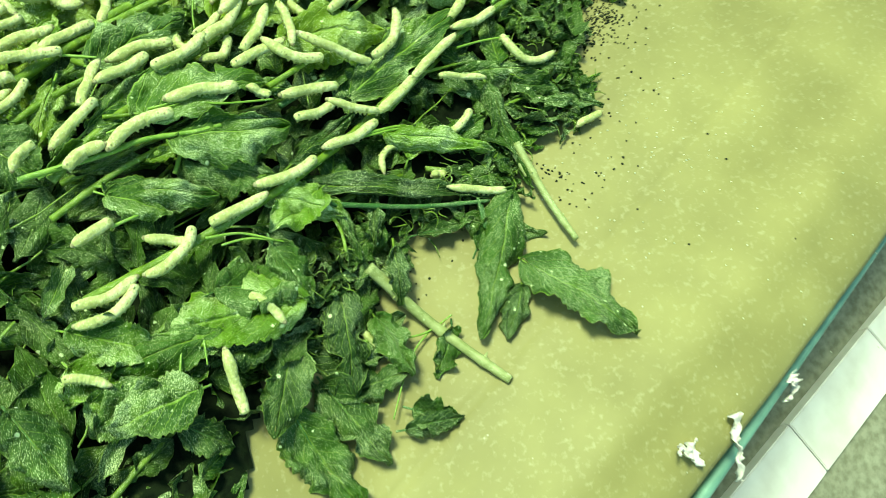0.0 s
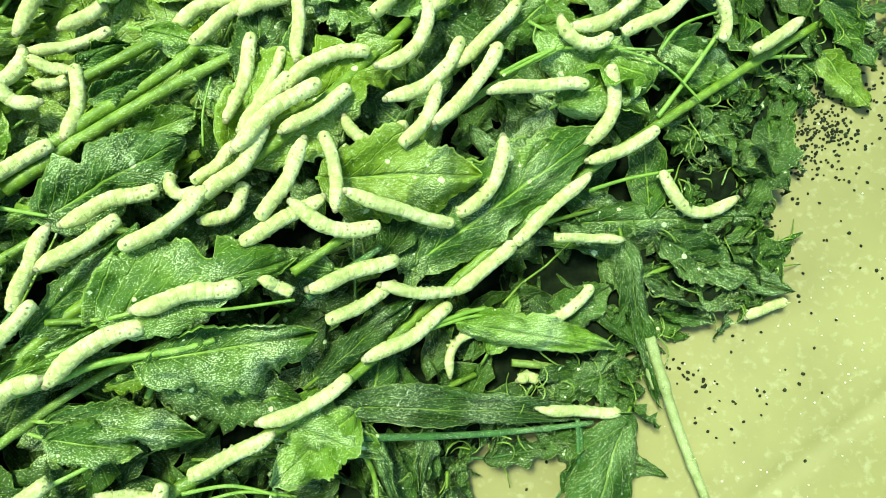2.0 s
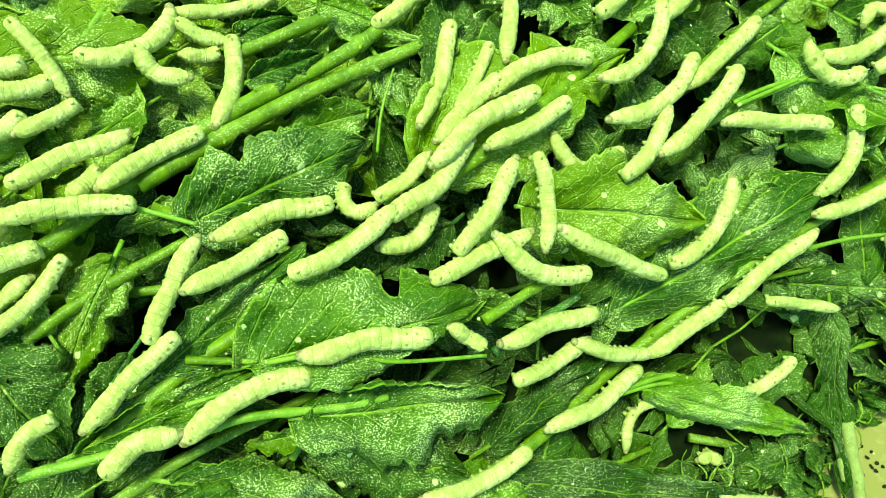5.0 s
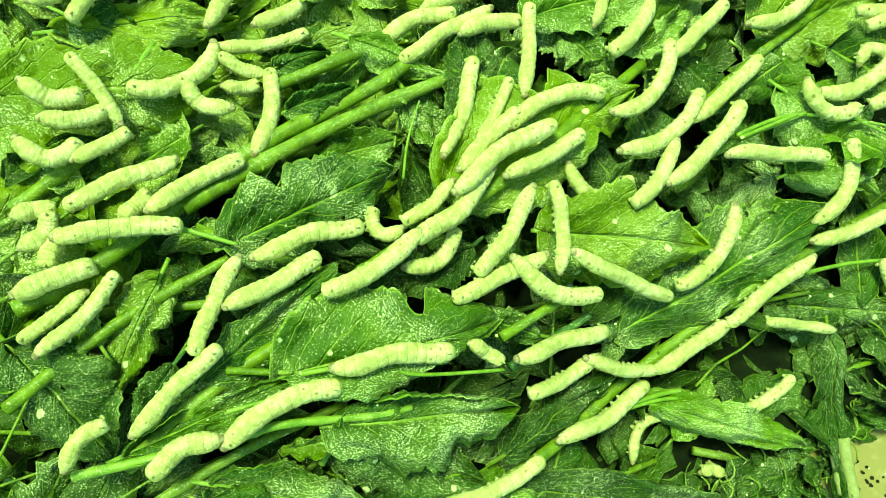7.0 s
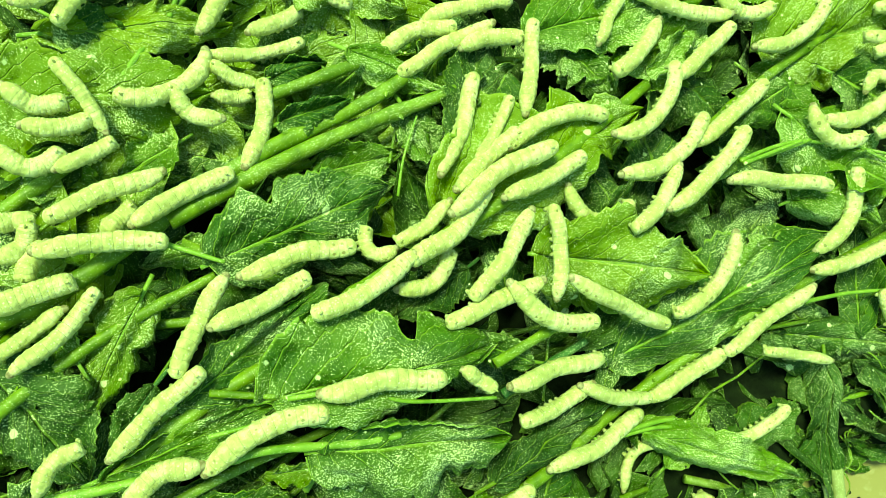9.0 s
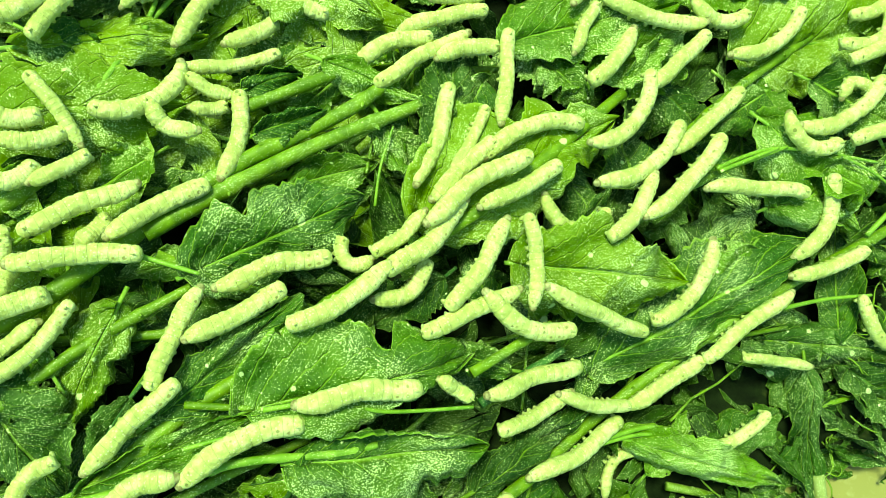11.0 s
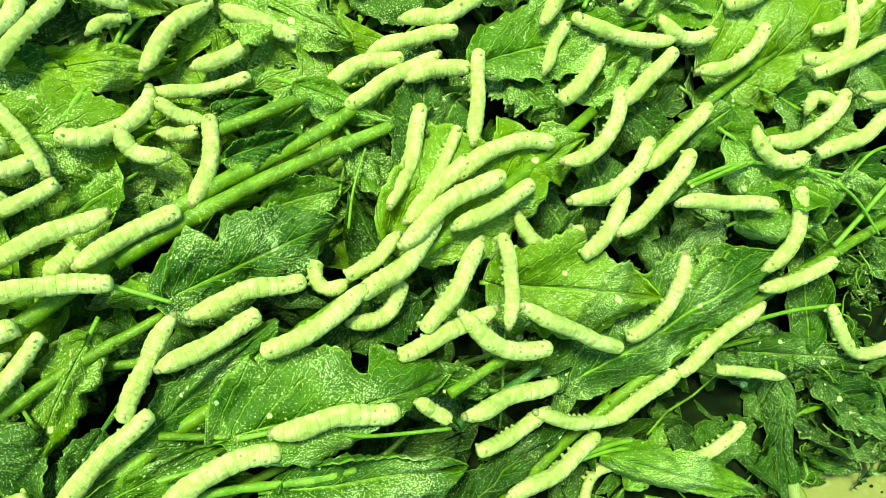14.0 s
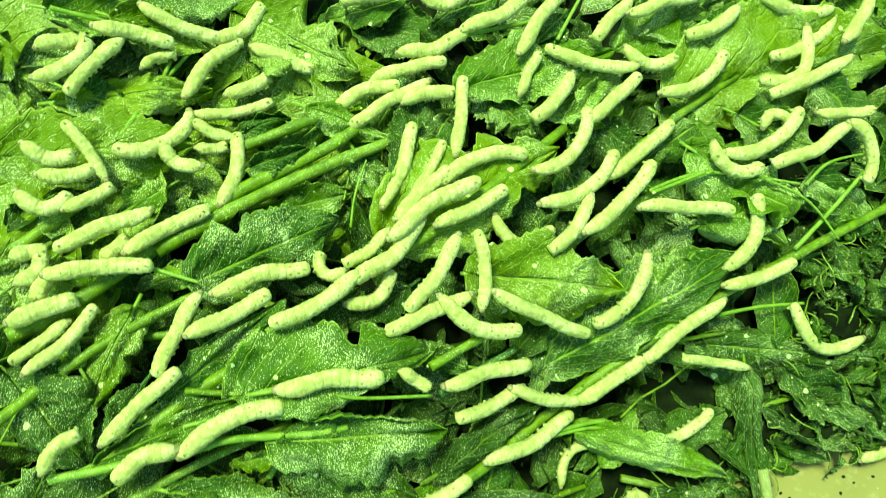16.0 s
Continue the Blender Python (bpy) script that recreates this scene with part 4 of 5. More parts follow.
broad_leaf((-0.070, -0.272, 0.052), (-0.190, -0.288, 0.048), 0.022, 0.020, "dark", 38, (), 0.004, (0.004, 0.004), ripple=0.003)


def scatter_on_leaves(name, count, seed, mat, sizes, flat, label, category):
    """Crumbs that lie on the upper side of the leaf blades."""
    tree = BVHTree.FromPolygons(BLADE_VERTS, BLADE_FACES)
    r = random.Random(seed)
    verts, faces = [], []
    done = 0
    while done < count:
        x, y = r.uniform(-0.3, 0.42), r.uniform(-0.3, 0.24)
        spot, normal, _, _ = tree.ray_cast(Vector((x, y, 0.4)), Vector((0, 0, -1)))
        if spot is None:
            count -= 1
            continue
        if noise.noise((x * 12, y * 12, seed)) < -0.1:
            count -= 1
            continue
        done += 1
        if normal.z < 0:
            normal = -normal
        rad = sizes[0] + (sizes[1] - sizes[0]) * r.random() ** 7
        m4 = Matrix.Translation(spot + normal * rad * flat * 0.5) @ normal.to_track_quat("Z", "Y").to_matrix().to_4x4() @ pose(0, 0, 0, 0, 0, r.uniform(0, 360))
        k = len(verts)
        for ring, rr in ((-0.5, 0.8), (0.1, 1.0), (0.8, 0.45)):
            for j in range(6):
                a = j * math.pi / 3
                w_ = rad * rr * r.uniform(0.75, 1.2)
                verts.append(tuple(m4 @ Vector((w_ * math.cos(a), w_ * math.sin(a), rad * flat * ring))))
        for i in range(2):
            faces += [(k + i * 6 + j, k + i * 6 + (j + 1) % 6, k + i * 6 + 6 + (j + 1) % 6, k + i * 6 + 6 + j) for j in range(6)]
        faces.append(tuple(k + 12 + j for j in range(6)))
    return tagged(mesh_object(name, verts, faces, mat, smooth=False), label, category, kind="stuff")


scatter_on_leaves("lime_crumbs", 6500, 31, LIME, (0.0002, 0.0012), 0.5, "white lime powder crumbs strewn over the leaves", "crumbs")
scatter_on_leaves("frass_pellets", 170, 32, FRASS, (0.0006, 0.0012), 0.9, "black droppings caught on the leaves", "droppings")


# ---- mulberry stems ----
def stem(radius, tone, *points):
    r = random.Random(len(points) * 31 + int(points[0][0] * 1000))
    pts = [Vector(p_) for p_ in points]
    path = []
    for i in range(len(pts) - 1):
        p0, p1, p2, p3 = pts[max(0, i - 1)], pts[i], pts[i + 1], pts[min(len(pts) - 1, i + 2)]
        steps = 10
        for k in range(steps + (i == len(pts) - 2)):
            t_ = k / steps
            path.append(0.5 * (2 * p1 + (p2 - p0) * t_ + (2 * p0 - 5 * p1 + 4 * p2 - p3) * t_ * t_ + (3 * p1 - p0 - 3 * p2 + p3) * t_ ** 3))
    n_ = len(path)
    radii = [radius * (1.05 - 0.3 * i / n_) * (1 + 0.05 * noise.noise((i * 0.6, radius * 900, 0))) for i in range(n_)]
    thick = radius > 0.0024
    if thick:
        for i in range(6, n_, 9):
            radii[i] *= 1.22
    mat = {0: STEM, 1: STEM_YELLOW, -1: STEM_DARK, 2: STEM_PALE}[tone]
    top = new("mulberry_branch" if thick else "leaf_stalk")
    vv, ff, uu = tube(path, radii, 12 if thick else 8)
    mesh_object("bark" if thick else "stalk", vv, ff, mat, top, uu)
    if thick:
        for i in range(6, n_, 9):
            a = np.array(path[i])
            d = Vector((r.uniform(-1, 1), r.uniform(-1, 1), 0.6)).normalized()
            e_ = a + np.array(d) * radius * 1.7
            bv, bf, bu = tube([a, (a + e_) / 2, e_], [radius * 0.45, radius * 0.36, radius * 0.1], 7)
            mesh_object("bud", bv, bf, mat, top, bu)
    label = {0: "green mulberry branch stripped for feeding", 1: "thin yellow-green mulberry leaf stalk", -1: "dark green mulberry branch under the leaves", 2: "pale cut mulberry branch lying on the sheet"}[tone]
    return tagged(top, label, "branch" if thick else "stalk", "branches in the bed" if thick else "leaf stalks in the bed")


stem(0.0048, 0, (-0.143, 0.014, 0.057), (-0.066, 0.058, 0.049), (0.013, 0.092, 0.051))
stem(0.0050, 0, (-0.223, -0.037, 0.066), (-0.187, -0.017, 0.062), (-0.109, 0.044, 0.050), (-0.039, 0.083, 0.045), (-0.011, 0.103, 0.045))
stem(0.0037, 0, (-0.094, 0.084, 0.040), (-0.036, 0.109, 0.042), (-0.013, 0.119, 0.042))
stem(0.0040, 0, (-0.227, 0.014, 0.053), (-0.189, 0.045, 0.047))
stem(0.0045, 0, (-0.074, -0.040, 0.081), (-0.028, -0.010, 0.076), (0.037, 0.030, 0.078), (0.126, 0.098, 0.068))
stem(0.0045, 0, (-0.172, -0.118, 0.073), (-0.114, -0.071, 0.076), (-0.045, -0.036, 0.073))
stem(0.0025, 1, (-0.195, -0.118, 0.083), (-0.125, -0.107, 0.085), (-0.095, -0.100, 0.087), (-0.048, -0.099, 0.087), (-0.027, -0.096, 0.087))
stem(0.0014, 1, (-0.143, 0.002, 0.070), (-0.115, -0.007, 0.075))
stem(0.0030, 0, (0.025, -0.062, 0.084), (0.073, -0.037, 0.081))
stem(0.0028, -1, (0.032, -0.080, 0.077), (0.085, -0.053, 0.070))
stem(0.0014, 1, (0.089, -0.118, 0.060), (0.125, -0.112, 0.053), (0.149, -0.110, 0.052), (0.174, -0.116, 0.052))
stem(0.0014, 1, (0.239, -0.033, 0.066), (0.271, -0.028, 0.066), (0.307, -0.026, 0.066))
stem(0.0014, 1, (0.182, 0.051, 0.082), (0.222, 0.066, 0.084))
stem(0.0013, 1, (-0.085, -0.074, 0.092), (-0.049, -0.071, 0.093), (-0.025, -0.078, 0.093), (0.024, -0.079, 0.090))
stem(0.0020, 0, (-0.122, -0.071, 0.083), (-0.082, -0.075, 0.086))
stem(0.0010, 0, (-0.025, 0.049, 0.045), (-0.020, 0.070, 0.038))
stem(0.0020, 1, (-0.074, -0.127, 0.067), (-0.058, -0.097, 0.076))
stem(0.0018, 1, (-0.168, 0.090, 0.043), (-0.146, 0.126, 0.033), (-0.123, 0.157, 0.028))
stem(0.0016, 1, (-0.145, 0.126, 0.035), (-0.139, 0.144, 0.033))
stem(0.0016, 1, (0.183, 0.051, 0.080), (0.229, 0.067, 0.083))
stem(0.0018, 1, (0.043, 0.162, 0.050), (0.109, 0.176, 0.062))
stem(0.0016, 1, (-0.208, 0.167, 0.056), (-0.172, 0.163, 0.046), (-0.113, 0.163, 0.024))
stem(0.0014, 1, (0.124, 0.162, 0.064), (0.147, 0.202, 0.063))
stem(0.0042, 0, (-0.166, -0.224, 0.062), (-0.088, -0.197, 0.059), (-0.001, -0.163, 0.062), (0.058, -0.134, 0.061), (0.123, -0.093, 0.049), (0.221, -0.030, 0.063), (0.303, 0.010, 0.069), (0.390, 0.049, 0.070), (0.462, 0.078, 0.061))
stem(0.0016, 1, (0.387, 0.049, 0.072), (0.433, 0.049, 0.062), (0.466, 0.040, 0.068))
stem(0.0014, 1, (0.181, 0.053, 0.080), (0.225, 0.066, 0.082), (0.296, 0.059, 0.084))
stem(0.0018, 1, (0.297, 0.013, 0.073), (0.327, 0.044, 0.080), (0.353, 0.073, 0.086))
stem(0.0042, 2, (0.278, -0.146, 0.048), (0.288, -0.211, 0.050), (0.297, -0.268, 0.061))
stem(0.0018, 1, (0.097, -0.114, 0.057), (0.149, -0.106, 0.050), (0.164, -0.111, 0.050))
stem(0.0026, -1, (0.053, -0.178, 0.058), (0.143, -0.194, 0.047), (0.226, -0.202, 0.043))
stem(0.0012, 1, (-0.050, -0.199, 0.061), (-0.024, -0.198, 0.061), (0.008, -0.208, 0.060))
stem(0.0022, -1, (0.216, -0.204, 0.041), (0.214, -0.249, 0.040))
stem(0.0016, 1, (-0.135, -0.169, 0.074), (-0.109, -0.161, 0.072))
stem(0.0012, 1, (-0.122, -0.091, 0.090), (-0.105, -0.087, 0.091), (-0.049, -0.075, 0.093))
stem(0.0058, 2, (0.082, -0.241, 0.034), (0.124, -0.296, 0.018), (0.152, -0.338, 0.026), (0.183, -0.384, 0.040))
stem(0.0014, 1, (-0.062, -0.191, 0.064), (-0.032, -0.192, 0.063), (-0.004, -0.204, 0.062))
stem(0.0020, 0, (0.048, -0.174, 0.057), (0.060, -0.202, 0.054), (0.060, -0.227, 0.052))
stem(0.0012, 1, (0.062, -0.306, 0.013), (0.117, -0.315, 0.017), (0.153, -0.305, 0.024))
stem(0.0011, 1, (0.129, -0.313, 0.017), (0.101, -0.335, 0.014), (0.068, -0.385, 0.013))
stem(0.0010, 1, (-0.101, -0.276, 0.056), (-0.115, -0.327, 0.056))
stem(0.0010, 1, (-0.083, -0.277, 0.055), (-0.085, -0.299, 0.056))
stem(0.0018, -1, (0.214, -0.197, 0.044), (0.211, -0.230, 0.042))
stem(0.0030, 2, (0.272, -0.157, 0.047), (0.277, -0.185, 0.046))

stem(0.0009, 1, (-0.021, 0.030, 0.050), (-0.018, 0.052, 0.052), (-0.010, 0.076, 0.050))
stem(0.0011, 1, (0.255, 0.066, 0.086), (0.300, 0.048, 0.084), (0.330, 0.020, 0.078))
stem(0.0012, 1, (0.300, 0.058, 0.085), (0.318, 0.074, 0.088), (0.352, 0.082, 0.088))
stem(0.0034, 0, (-0.228, -0.086, 0.066), (-0.176, -0.046, 0.066), (-0.120, -0.014, 0.060))
stem(0.0030, 0, (-0.178, -0.150, 0.066), (-0.120, -0.118, 0.070), (-0.060, -0.094, 0.070))
stem(0.0034, 0, (0.150, 0.060, 0.070), (0.210, 0.108, 0.068), (0.262, 0.142, 0.066))
stem(0.0030, 0, (0.100, -0.002, 0.064), (0.150, 0.032, 0.070), (0.196, 0.056, 0.072))


# ---- the deep layer of the bed: shade-darkened leaves, and twigs, under the fresh ones ----
EDGE_Y = [-0.6, -0.37, -0.305, -0.28, -0.25, -0.215, -0.20, -0.14, -0.13, -0.085, 0.0, 0.035, 0.055, 0.25, 0.8]
EDGE_X = [-0.15, -0.05, -0.02, 0.06, 0.09, 0.13, 0.25, 0.295, 0.36, 0.377, 0.41, 0.435, 0.52, 0.63, 0.8]


def in_bed(x, y):
    """How far a place lies inside the ragged outline of the bed, in metres."""
    return float(np.interp(y, EDGE_Y, EDGE_X)) - x + 0.02 * noise.noise((x * 22, y * 22, 2.0))


def bed_top(x, y):
    e_ = max(0.0, min(1.0, in_bed(x, y) / 0.09))
    crown = 0.076 + 0.003 * x - 0.029 * y + 0.326 * x * y - 0.393 * y * y
    crown -= 0.036 * math.exp(-((x + 0.08) ** 2 + (y - 0.14) ** 2) / 0.014)
    low = sheet_height(x, y) + 0.006
    return low + max(0.0, min(0.10, crown) - 0.012 - low) * e_ ** 0.7


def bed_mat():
    """Litter sheet at the bottom, near black to put shade into the gaps."""
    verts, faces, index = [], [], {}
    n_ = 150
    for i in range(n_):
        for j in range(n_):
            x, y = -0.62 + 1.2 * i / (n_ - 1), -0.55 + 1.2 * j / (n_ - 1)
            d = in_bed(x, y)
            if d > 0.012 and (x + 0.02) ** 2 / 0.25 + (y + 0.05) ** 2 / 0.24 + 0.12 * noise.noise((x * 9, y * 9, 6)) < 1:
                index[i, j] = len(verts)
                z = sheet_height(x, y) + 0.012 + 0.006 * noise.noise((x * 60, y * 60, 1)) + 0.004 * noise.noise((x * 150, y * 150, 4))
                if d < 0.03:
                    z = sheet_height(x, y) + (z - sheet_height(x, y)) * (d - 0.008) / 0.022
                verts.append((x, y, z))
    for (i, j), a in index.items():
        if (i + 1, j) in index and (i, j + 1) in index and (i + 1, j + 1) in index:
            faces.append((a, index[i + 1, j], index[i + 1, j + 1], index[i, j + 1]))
    return tagged(mesh_object("bed_shade_litter", verts, faces, GAP_SHADE), "litter sheet at the bottom of the bed, coloured near black for gap shade", "litter", kind="stuff")


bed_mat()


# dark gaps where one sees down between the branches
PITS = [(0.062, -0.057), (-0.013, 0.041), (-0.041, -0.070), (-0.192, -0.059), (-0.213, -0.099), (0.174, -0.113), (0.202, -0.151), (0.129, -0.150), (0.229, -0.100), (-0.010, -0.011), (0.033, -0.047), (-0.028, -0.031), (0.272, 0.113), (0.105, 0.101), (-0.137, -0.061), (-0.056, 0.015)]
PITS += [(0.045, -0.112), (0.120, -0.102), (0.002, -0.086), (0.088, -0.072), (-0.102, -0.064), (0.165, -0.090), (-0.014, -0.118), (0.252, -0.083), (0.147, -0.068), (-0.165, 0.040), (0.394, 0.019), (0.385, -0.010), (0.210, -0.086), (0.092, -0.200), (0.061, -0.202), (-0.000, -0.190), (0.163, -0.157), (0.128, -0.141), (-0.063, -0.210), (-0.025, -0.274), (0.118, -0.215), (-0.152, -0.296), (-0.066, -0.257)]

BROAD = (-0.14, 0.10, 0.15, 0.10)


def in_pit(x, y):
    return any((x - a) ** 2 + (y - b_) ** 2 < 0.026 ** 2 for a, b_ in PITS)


def deep_leaves(name, count, mat, seed, top, sink, label, broad=None):
    r = random.Random(seed)
    verts, faces, uvs = [], [], []
    done = 0
    while done < count:
        x, y = r.uniform(-0.54, 0.5), r.uniform(-0.56, 0.46)
        if in_bed(x, y) < 0.004 or (x + 0.02) ** 2 / 0.27 + (y + 0.05) ** 2 / 0.26 > 1:
            continue
        done += 1
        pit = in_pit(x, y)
        # only the shade-coloured litter leaves go into a pit, near its bottom
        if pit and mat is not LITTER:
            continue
        ln, wd, tip = r.uniform(0.035, 0.09), r.uniform(0.02, 0.055), 1.0
        if broad:
            if ((x - broad[0]) / broad[2]) ** 2 + ((y - broad[1]) / broad[3]) ** 2 > 1:
                continue
            ln, wd, tip = r.uniform(0.09, 0.15), r.uniform(0.055, 0.085), 0.28
        vv, ff, uu = blade(ln, wd, r.randrange(10000), 6, 10, r.uniform(0.6, 1.8) * tip, 0.26 * tip, r.random() < 0.6 * tip)
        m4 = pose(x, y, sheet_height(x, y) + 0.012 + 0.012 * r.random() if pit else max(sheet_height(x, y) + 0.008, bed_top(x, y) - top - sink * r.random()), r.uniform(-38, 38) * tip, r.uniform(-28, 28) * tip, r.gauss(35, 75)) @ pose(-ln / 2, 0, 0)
        k = len(verts)
        verts += [tuple(m4 @ Vector(q)) for q in vv]
        faces += [tuple(k + i for i in f) for f in ff]
        uvs += uu
    return tagged(mesh_object(name, verts, faces, mat, None, uvs), label, "leaf litter", kind="stuff")


deep_leaves("leaf_litter", 760, LITTER, 3, 0.012, 0.035, "mulberry leaves deep in the bed, coloured dark for the shade there")
deep_leaves("leaf_litter", 430, LEAF, 4, 0.012, 0.02, "green mulberry leaves under the fresh feed")
deep_leaves("leaf_litter", 900, LEAF_BROAD, 5, 0.016, 0.012, "broad pale green mulberry leaves lying flat in the bed", BROAD)


def deep_twigs(count, seed):
    r = random.Random(seed)
    verts, faces = [], []
    done = 0
    while done < count:
        x, y = r.uniform(-0.46, 0.42), r.uniform(-0.45, 0.4)
        if in_bed(x, y) < 0.03:
            continue
        done += 1
        a, ln, z = radians(r.gauss(32, 26)), r.uniform(0.03, 0.16), bed_top(x, y) - r.uniform(0.0, 0.03)
        rad = r.choice((0.0009, 0.0012, 0.002, 0.003))
        pth = [(x + math.cos(a) * ln * t_ + r.uniform(-1, 1) * 0.002, y + math.sin(a) * ln * t_ + r.uniform(-1, 1) * 0.002, z + r.uniform(-1, 1) * 0.003) for t_ in (-0.5, -0.2, 0.1, 0.5)]
        vv, ff, _ = tube(pth, [rad, rad, rad * 0.9, rad * 0.7], 7)
        k = len(verts)
        verts += [tuple(q) for q in vv]
        faces += [tuple(k + i for i in f) for f in ff]
    return tagged(mesh_object("twig_litter", verts, faces, STEM), "thin green mulberry twigs tangled in the bed", "twigs", kind="stuff")


deep_twigs(130, 9)


def fibres(count, seed):
    """Curling strips and veins of eaten leaves at the ragged edge of the bed."""
    r = random.Random(seed)
    verts, faces = [], []
    done = 0
    while done < count:
        x, y = r.uniform(0.0, 0.5), r.uniform(-0.36, 0.2)
        d = in_bed(x, y)
        if not -0.006 < d < 0.09:
            continue
        done += 1
        z = max(sheet_height(x, y) + 0.006, bed_top(x, y) + r.uniform(-0.012, 0.006))
        a, ln, turn_ = r.uniform(0, 6.28), r.uniform(0.012, 0.035), r.uniform(-3, 3)
        pth = []
        for i in range(7):
            t_ = i / 6
            pth.append((x, y, z + 0.004 * math.sin(t_ * 4 + a)))
            x += math.cos(a + turn_ * t_) * ln / 6
            y += math.sin(a + turn_ * t_) * ln / 6
        vv, ff, _ = tube(pth, [0.0006, 0.0007, 0.0007, 0.0006, 0.0005, 0.0004, 0.0003], 5)
        k = len(verts)
        verts += [tuple(q) for q in vv]
        faces += [tuple(k + i for i in f) for f in ff]
    return tagged(mesh_object("leaf_fibres", verts, faces, STEM), "curling strips of eaten leaf at the bed's edge", "fibres", kind="stuff")


fibres(240, 21)


def fragments(count, seed):
    """Chewed scraps of leaf heaped along the ragged edge of the bed."""
    r = random.Random(seed)
    verts, faces, uvs = [], [], []
    done = 0
    while done < count:
        x, y = r.uniform(0.0, 0.52), r.uniform(-0.36, 0.22)
        d = in_bed(x, y)
        if not -0.010 < d < 0.075:
            continue
        done += 1
        ln, wd = r.uniform(0.010, 0.030), r.uniform(0.006, 0.018)
        vv, ff, uu = blade(ln, wd, r.randrange(10000), 6, 9, r.uniform(1.0, 2.2), 0.4, True)
        z = max(sheet_height(x, y) + 0.006, bed_top(x, y) + r.uniform(-0.010, 0.004))
        m4 = pose(x, y, z, r.uniform(-50, 50), r.uniform(-35, 20), r.uniform(0, 360))
        k = len(verts)
        verts += [tuple(m4 @ Vector(q)) for q in vv]
        faces += [tuple(k + i for i in f) for f in ff]
        uvs += uu
    return tagged(mesh_object("leaf_scraps", verts, faces, LEAF_DARK, None, uvs), "chewed dark green leaf scraps along the bed's edge", "leaf scraps", kind="stuff")


fragments(300, 23)


def frass(name, count, seed, mat, size, spots, label, category):
    r = random.Random(seed)
    verts, faces = [], []
    for _ in range(count):
        cx, cy, sx = spots[r.randrange(len(spots))]
        x, y = r.gauss(cx, sx), r.gauss(cy, sx)
        z = sheet_z(x, y) + size * 0.5
        k = len(verts)
        rad = size * r.uniform(0.6, 1.2)
        m4 = pose(x, y, z, r.uniform(0, 360), r.uniform(0, 360), r.uniform(0, 360))
        for ring, rr in ((-1.1, 0.45), (-0.4, 0.95), (0.4, 0.95), (1.1, 0.45)):
            for j in range(6):
                a = j * math.pi / 3
                verts.append(tuple(m4 @ Vector((rad * rr * math.cos(a) * r.uniform(0.85, 1.1), rad * rr * math.sin(a), rad * ring))))
        for i in range(3):
            faces += [(k + i * 6 + j, k + i * 6 + (j + 1) % 6, k + i * 6 + 6 + (j + 1) % 6, k + i * 6 + 6 + j) for j in range(6)]
        faces += [tuple(k + j for j in range(5, -1, -1)), tuple(k + 18 + j for j in range(6))]
    return tagged(mesh_object(name, verts, faces, mat, smooth=False), label, category, kind="stuff")


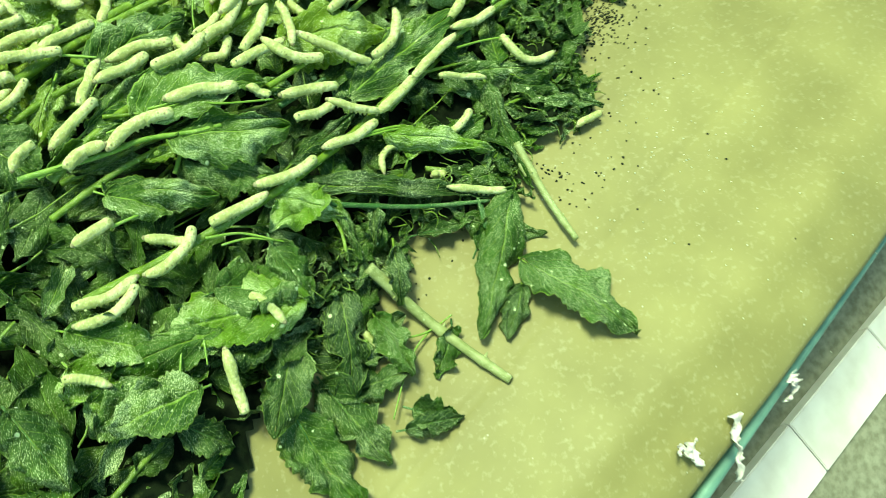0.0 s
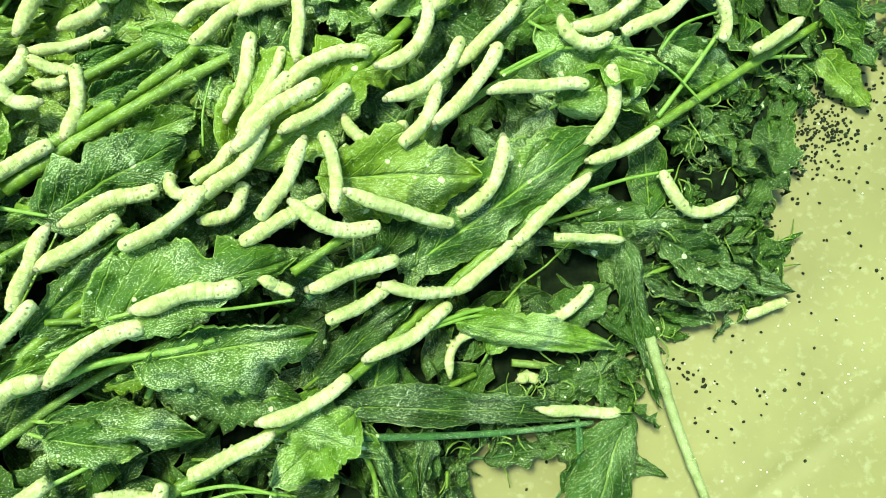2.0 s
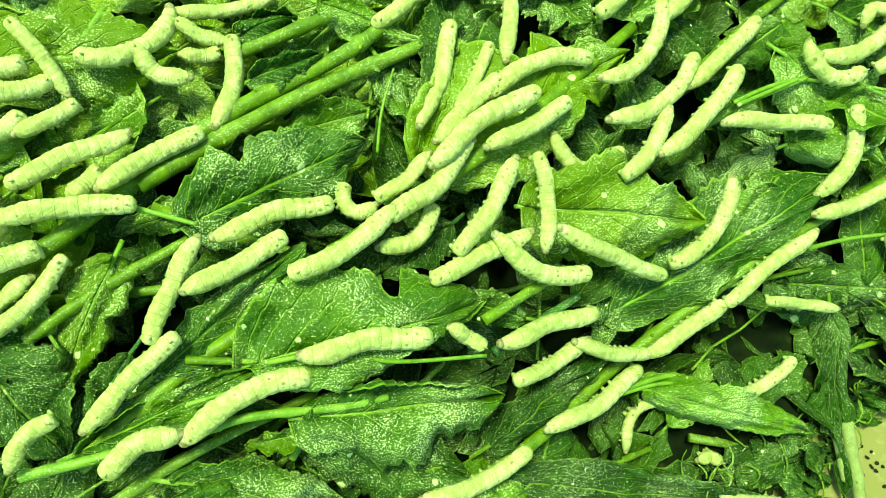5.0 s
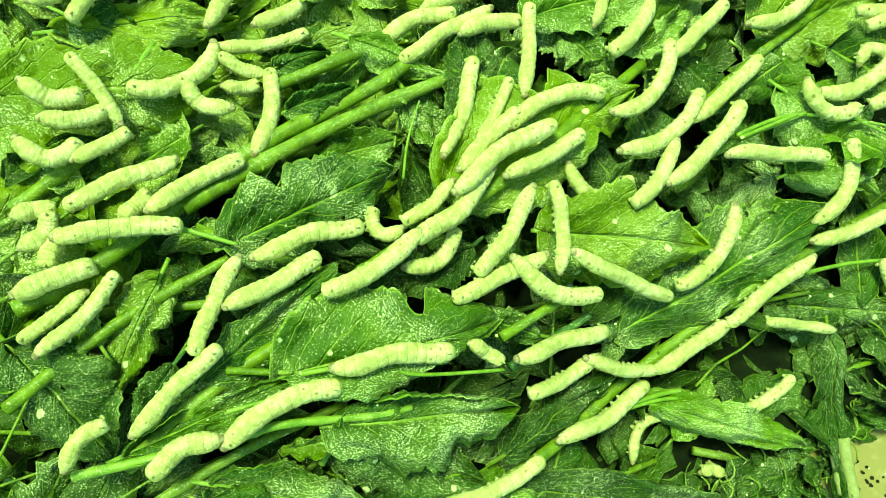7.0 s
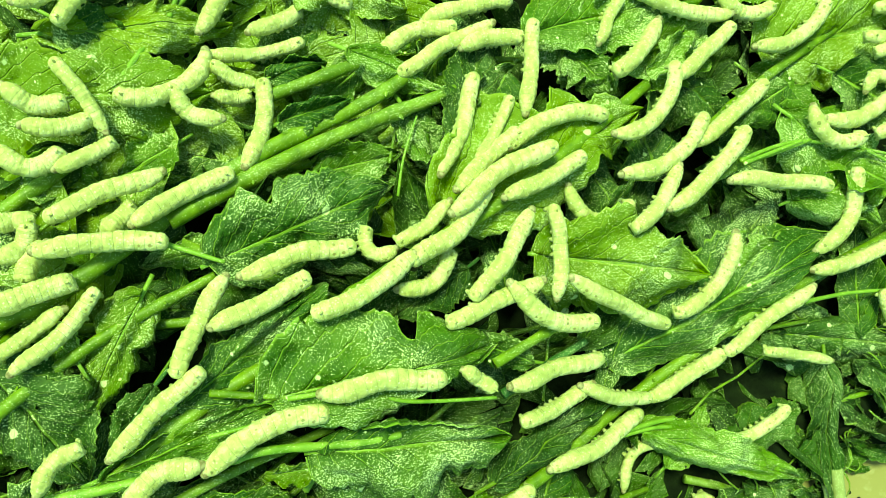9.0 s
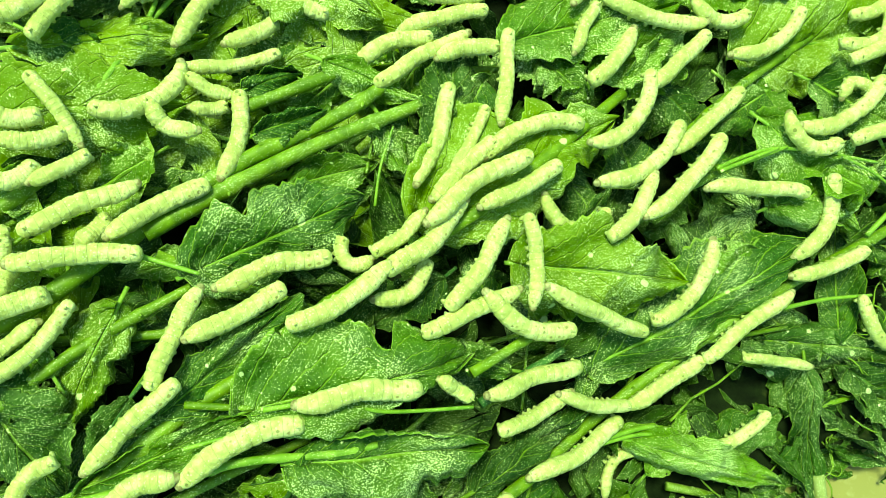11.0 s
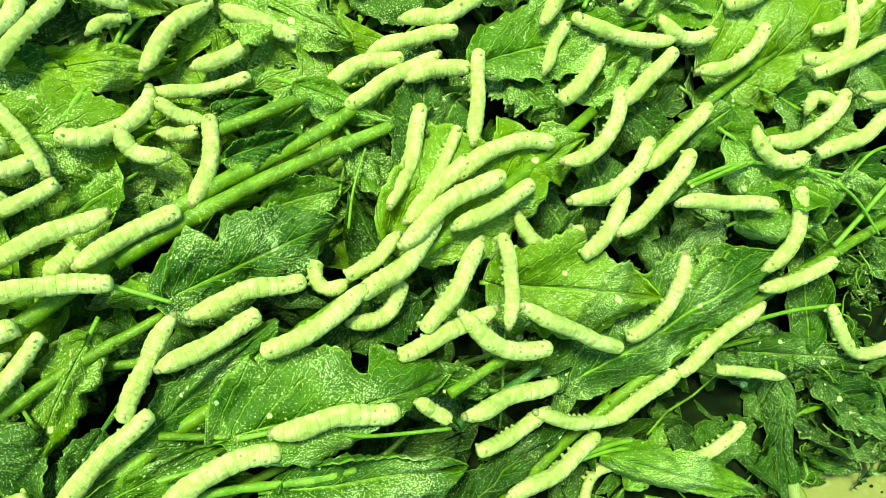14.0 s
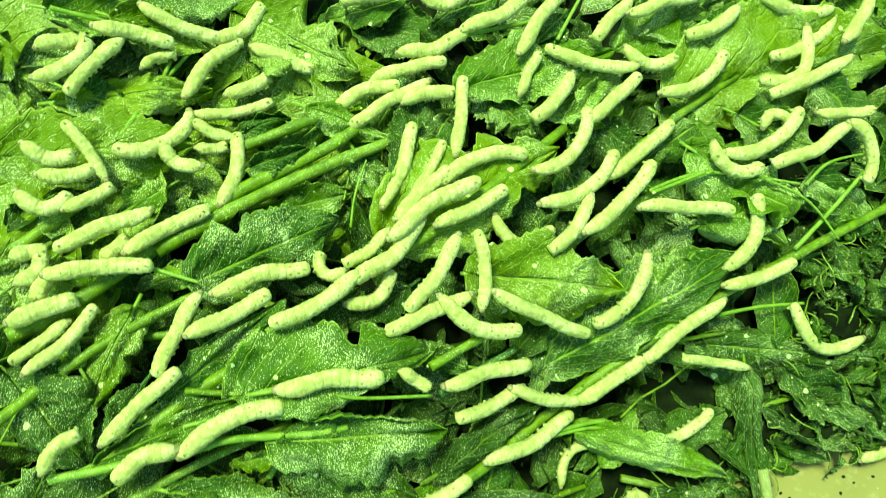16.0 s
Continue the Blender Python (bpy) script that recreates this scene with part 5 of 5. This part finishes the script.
frass("frass_pellets", 1000, 11, FRASS, 0.00112, [(0.425, 0.015, 0.022), (0.41, -0.02, 0.014), (0.435, -0.028, 0.016), (0.45, 0.05, 0.03), (0.42, 0.0, 0.02), (0.395, -0.01, 0.02), (0.40, 0.02, 0.02), (0.46, 0.03, 0.03), (0.45, 0.033, 0.010), (0.475, 0.036, 0.012), (0.452, -0.010, 0.008), (0.425, 0.028, 0.010)], "small black silkworm droppings heaped at the bed's edge", "droppings")
frass("frass_pellets", 120, 14, FRASS, 0.0012, [(0.307, -0.182, 0.010), (0.333, -0.209, 0.014), (0.363, -0.208, 0.010), (0.40, -0.20, 0.05), (0.38, -0.125, 0.02), (0.43, -0.09, 0.03), (0.133, -0.227, 0.02), (0.12, -0.27, 0.03)], "small black silkworm droppings scattered on the sheet", "droppings")
frass("lime_crumbs", 150, 12, LIME, 0.0007, [(0.36, -0.19, 0.05), (0.42, -0.15, 0.07), (0.40, -0.25, 0.08), (0.5, -0.2, 0.12)], "fine white lime crumbs on the sheet", "crumbs")



def rag(x, y, z, heading, length, width, seed, label):
    vv, ff, uu = [], [], []
    r = random.Random(seed)
    for i in range(25):
        for j in range(7):
            a, b_ = i / 24, j / 6 - 0.5
            w_ = width * (0.55 + 0.45 * math.sin(3.0 * a + seed)) * (1 - 0.5 * a ** 3)
            vv.append((a * length, b_ * w_ + 0.012 * noise.noise((a * 4, seed, 0)), 0.012 * noise.noise((a * 7, b_ * 3, seed)) + 0.006 * noise.noise((a * 20, b_ * 9, seed)) - 0.05 * a * a * 0.6))
    ff = [(i * 7 + j, i * 7 + 7 + j, i * 7 + 8 + j, i * 7 + j + 1) for i in range(24) for j in range(6)]
    ob = mesh_object("plastic_strip", vv, ff, TILE)
    so = ob.modifiers.new("thickness", "SOLIDIFY")
    so.thickness = 0.0008
    ob.matrix_basis = pose(x, y, z, 0, 0, heading)
    return tagged(ob, label, "strip")


rag(0.361, -0.480, 0.105, -91, 0.062, 0.03, 3, "torn white plastic strip tied round the tray rim")
rag(0.287, -0.496, 0.105, -7, 0.043, 0.03, 5, "frayed white plastic scrap on the tray rim")
rag(0.447, -0.465, 0.105, -67, 0.025, 0.015, 8, "crumpled pale scrap caught on the stand rail")

# ---- white tile kerb on the floor beside the stand ----
kerb = tagged(new("tile_kerb"), "row of white marble tiles on the floor edge", "kerb", kind="structure")
c0 = Vector((1.05, -0.568, 0))
for k in range(-6, 9):
    q = c0 + Vector((math.cos(radians(22)), math.sin(radians(22)), 0)) * (0.30 * k)
    box("tile", (0.297, 0.105, 0.03), pose(q.x, q.y, FLOOR_Z + 0.014, 0, 0, 22), TILE, kerb, 0.002)
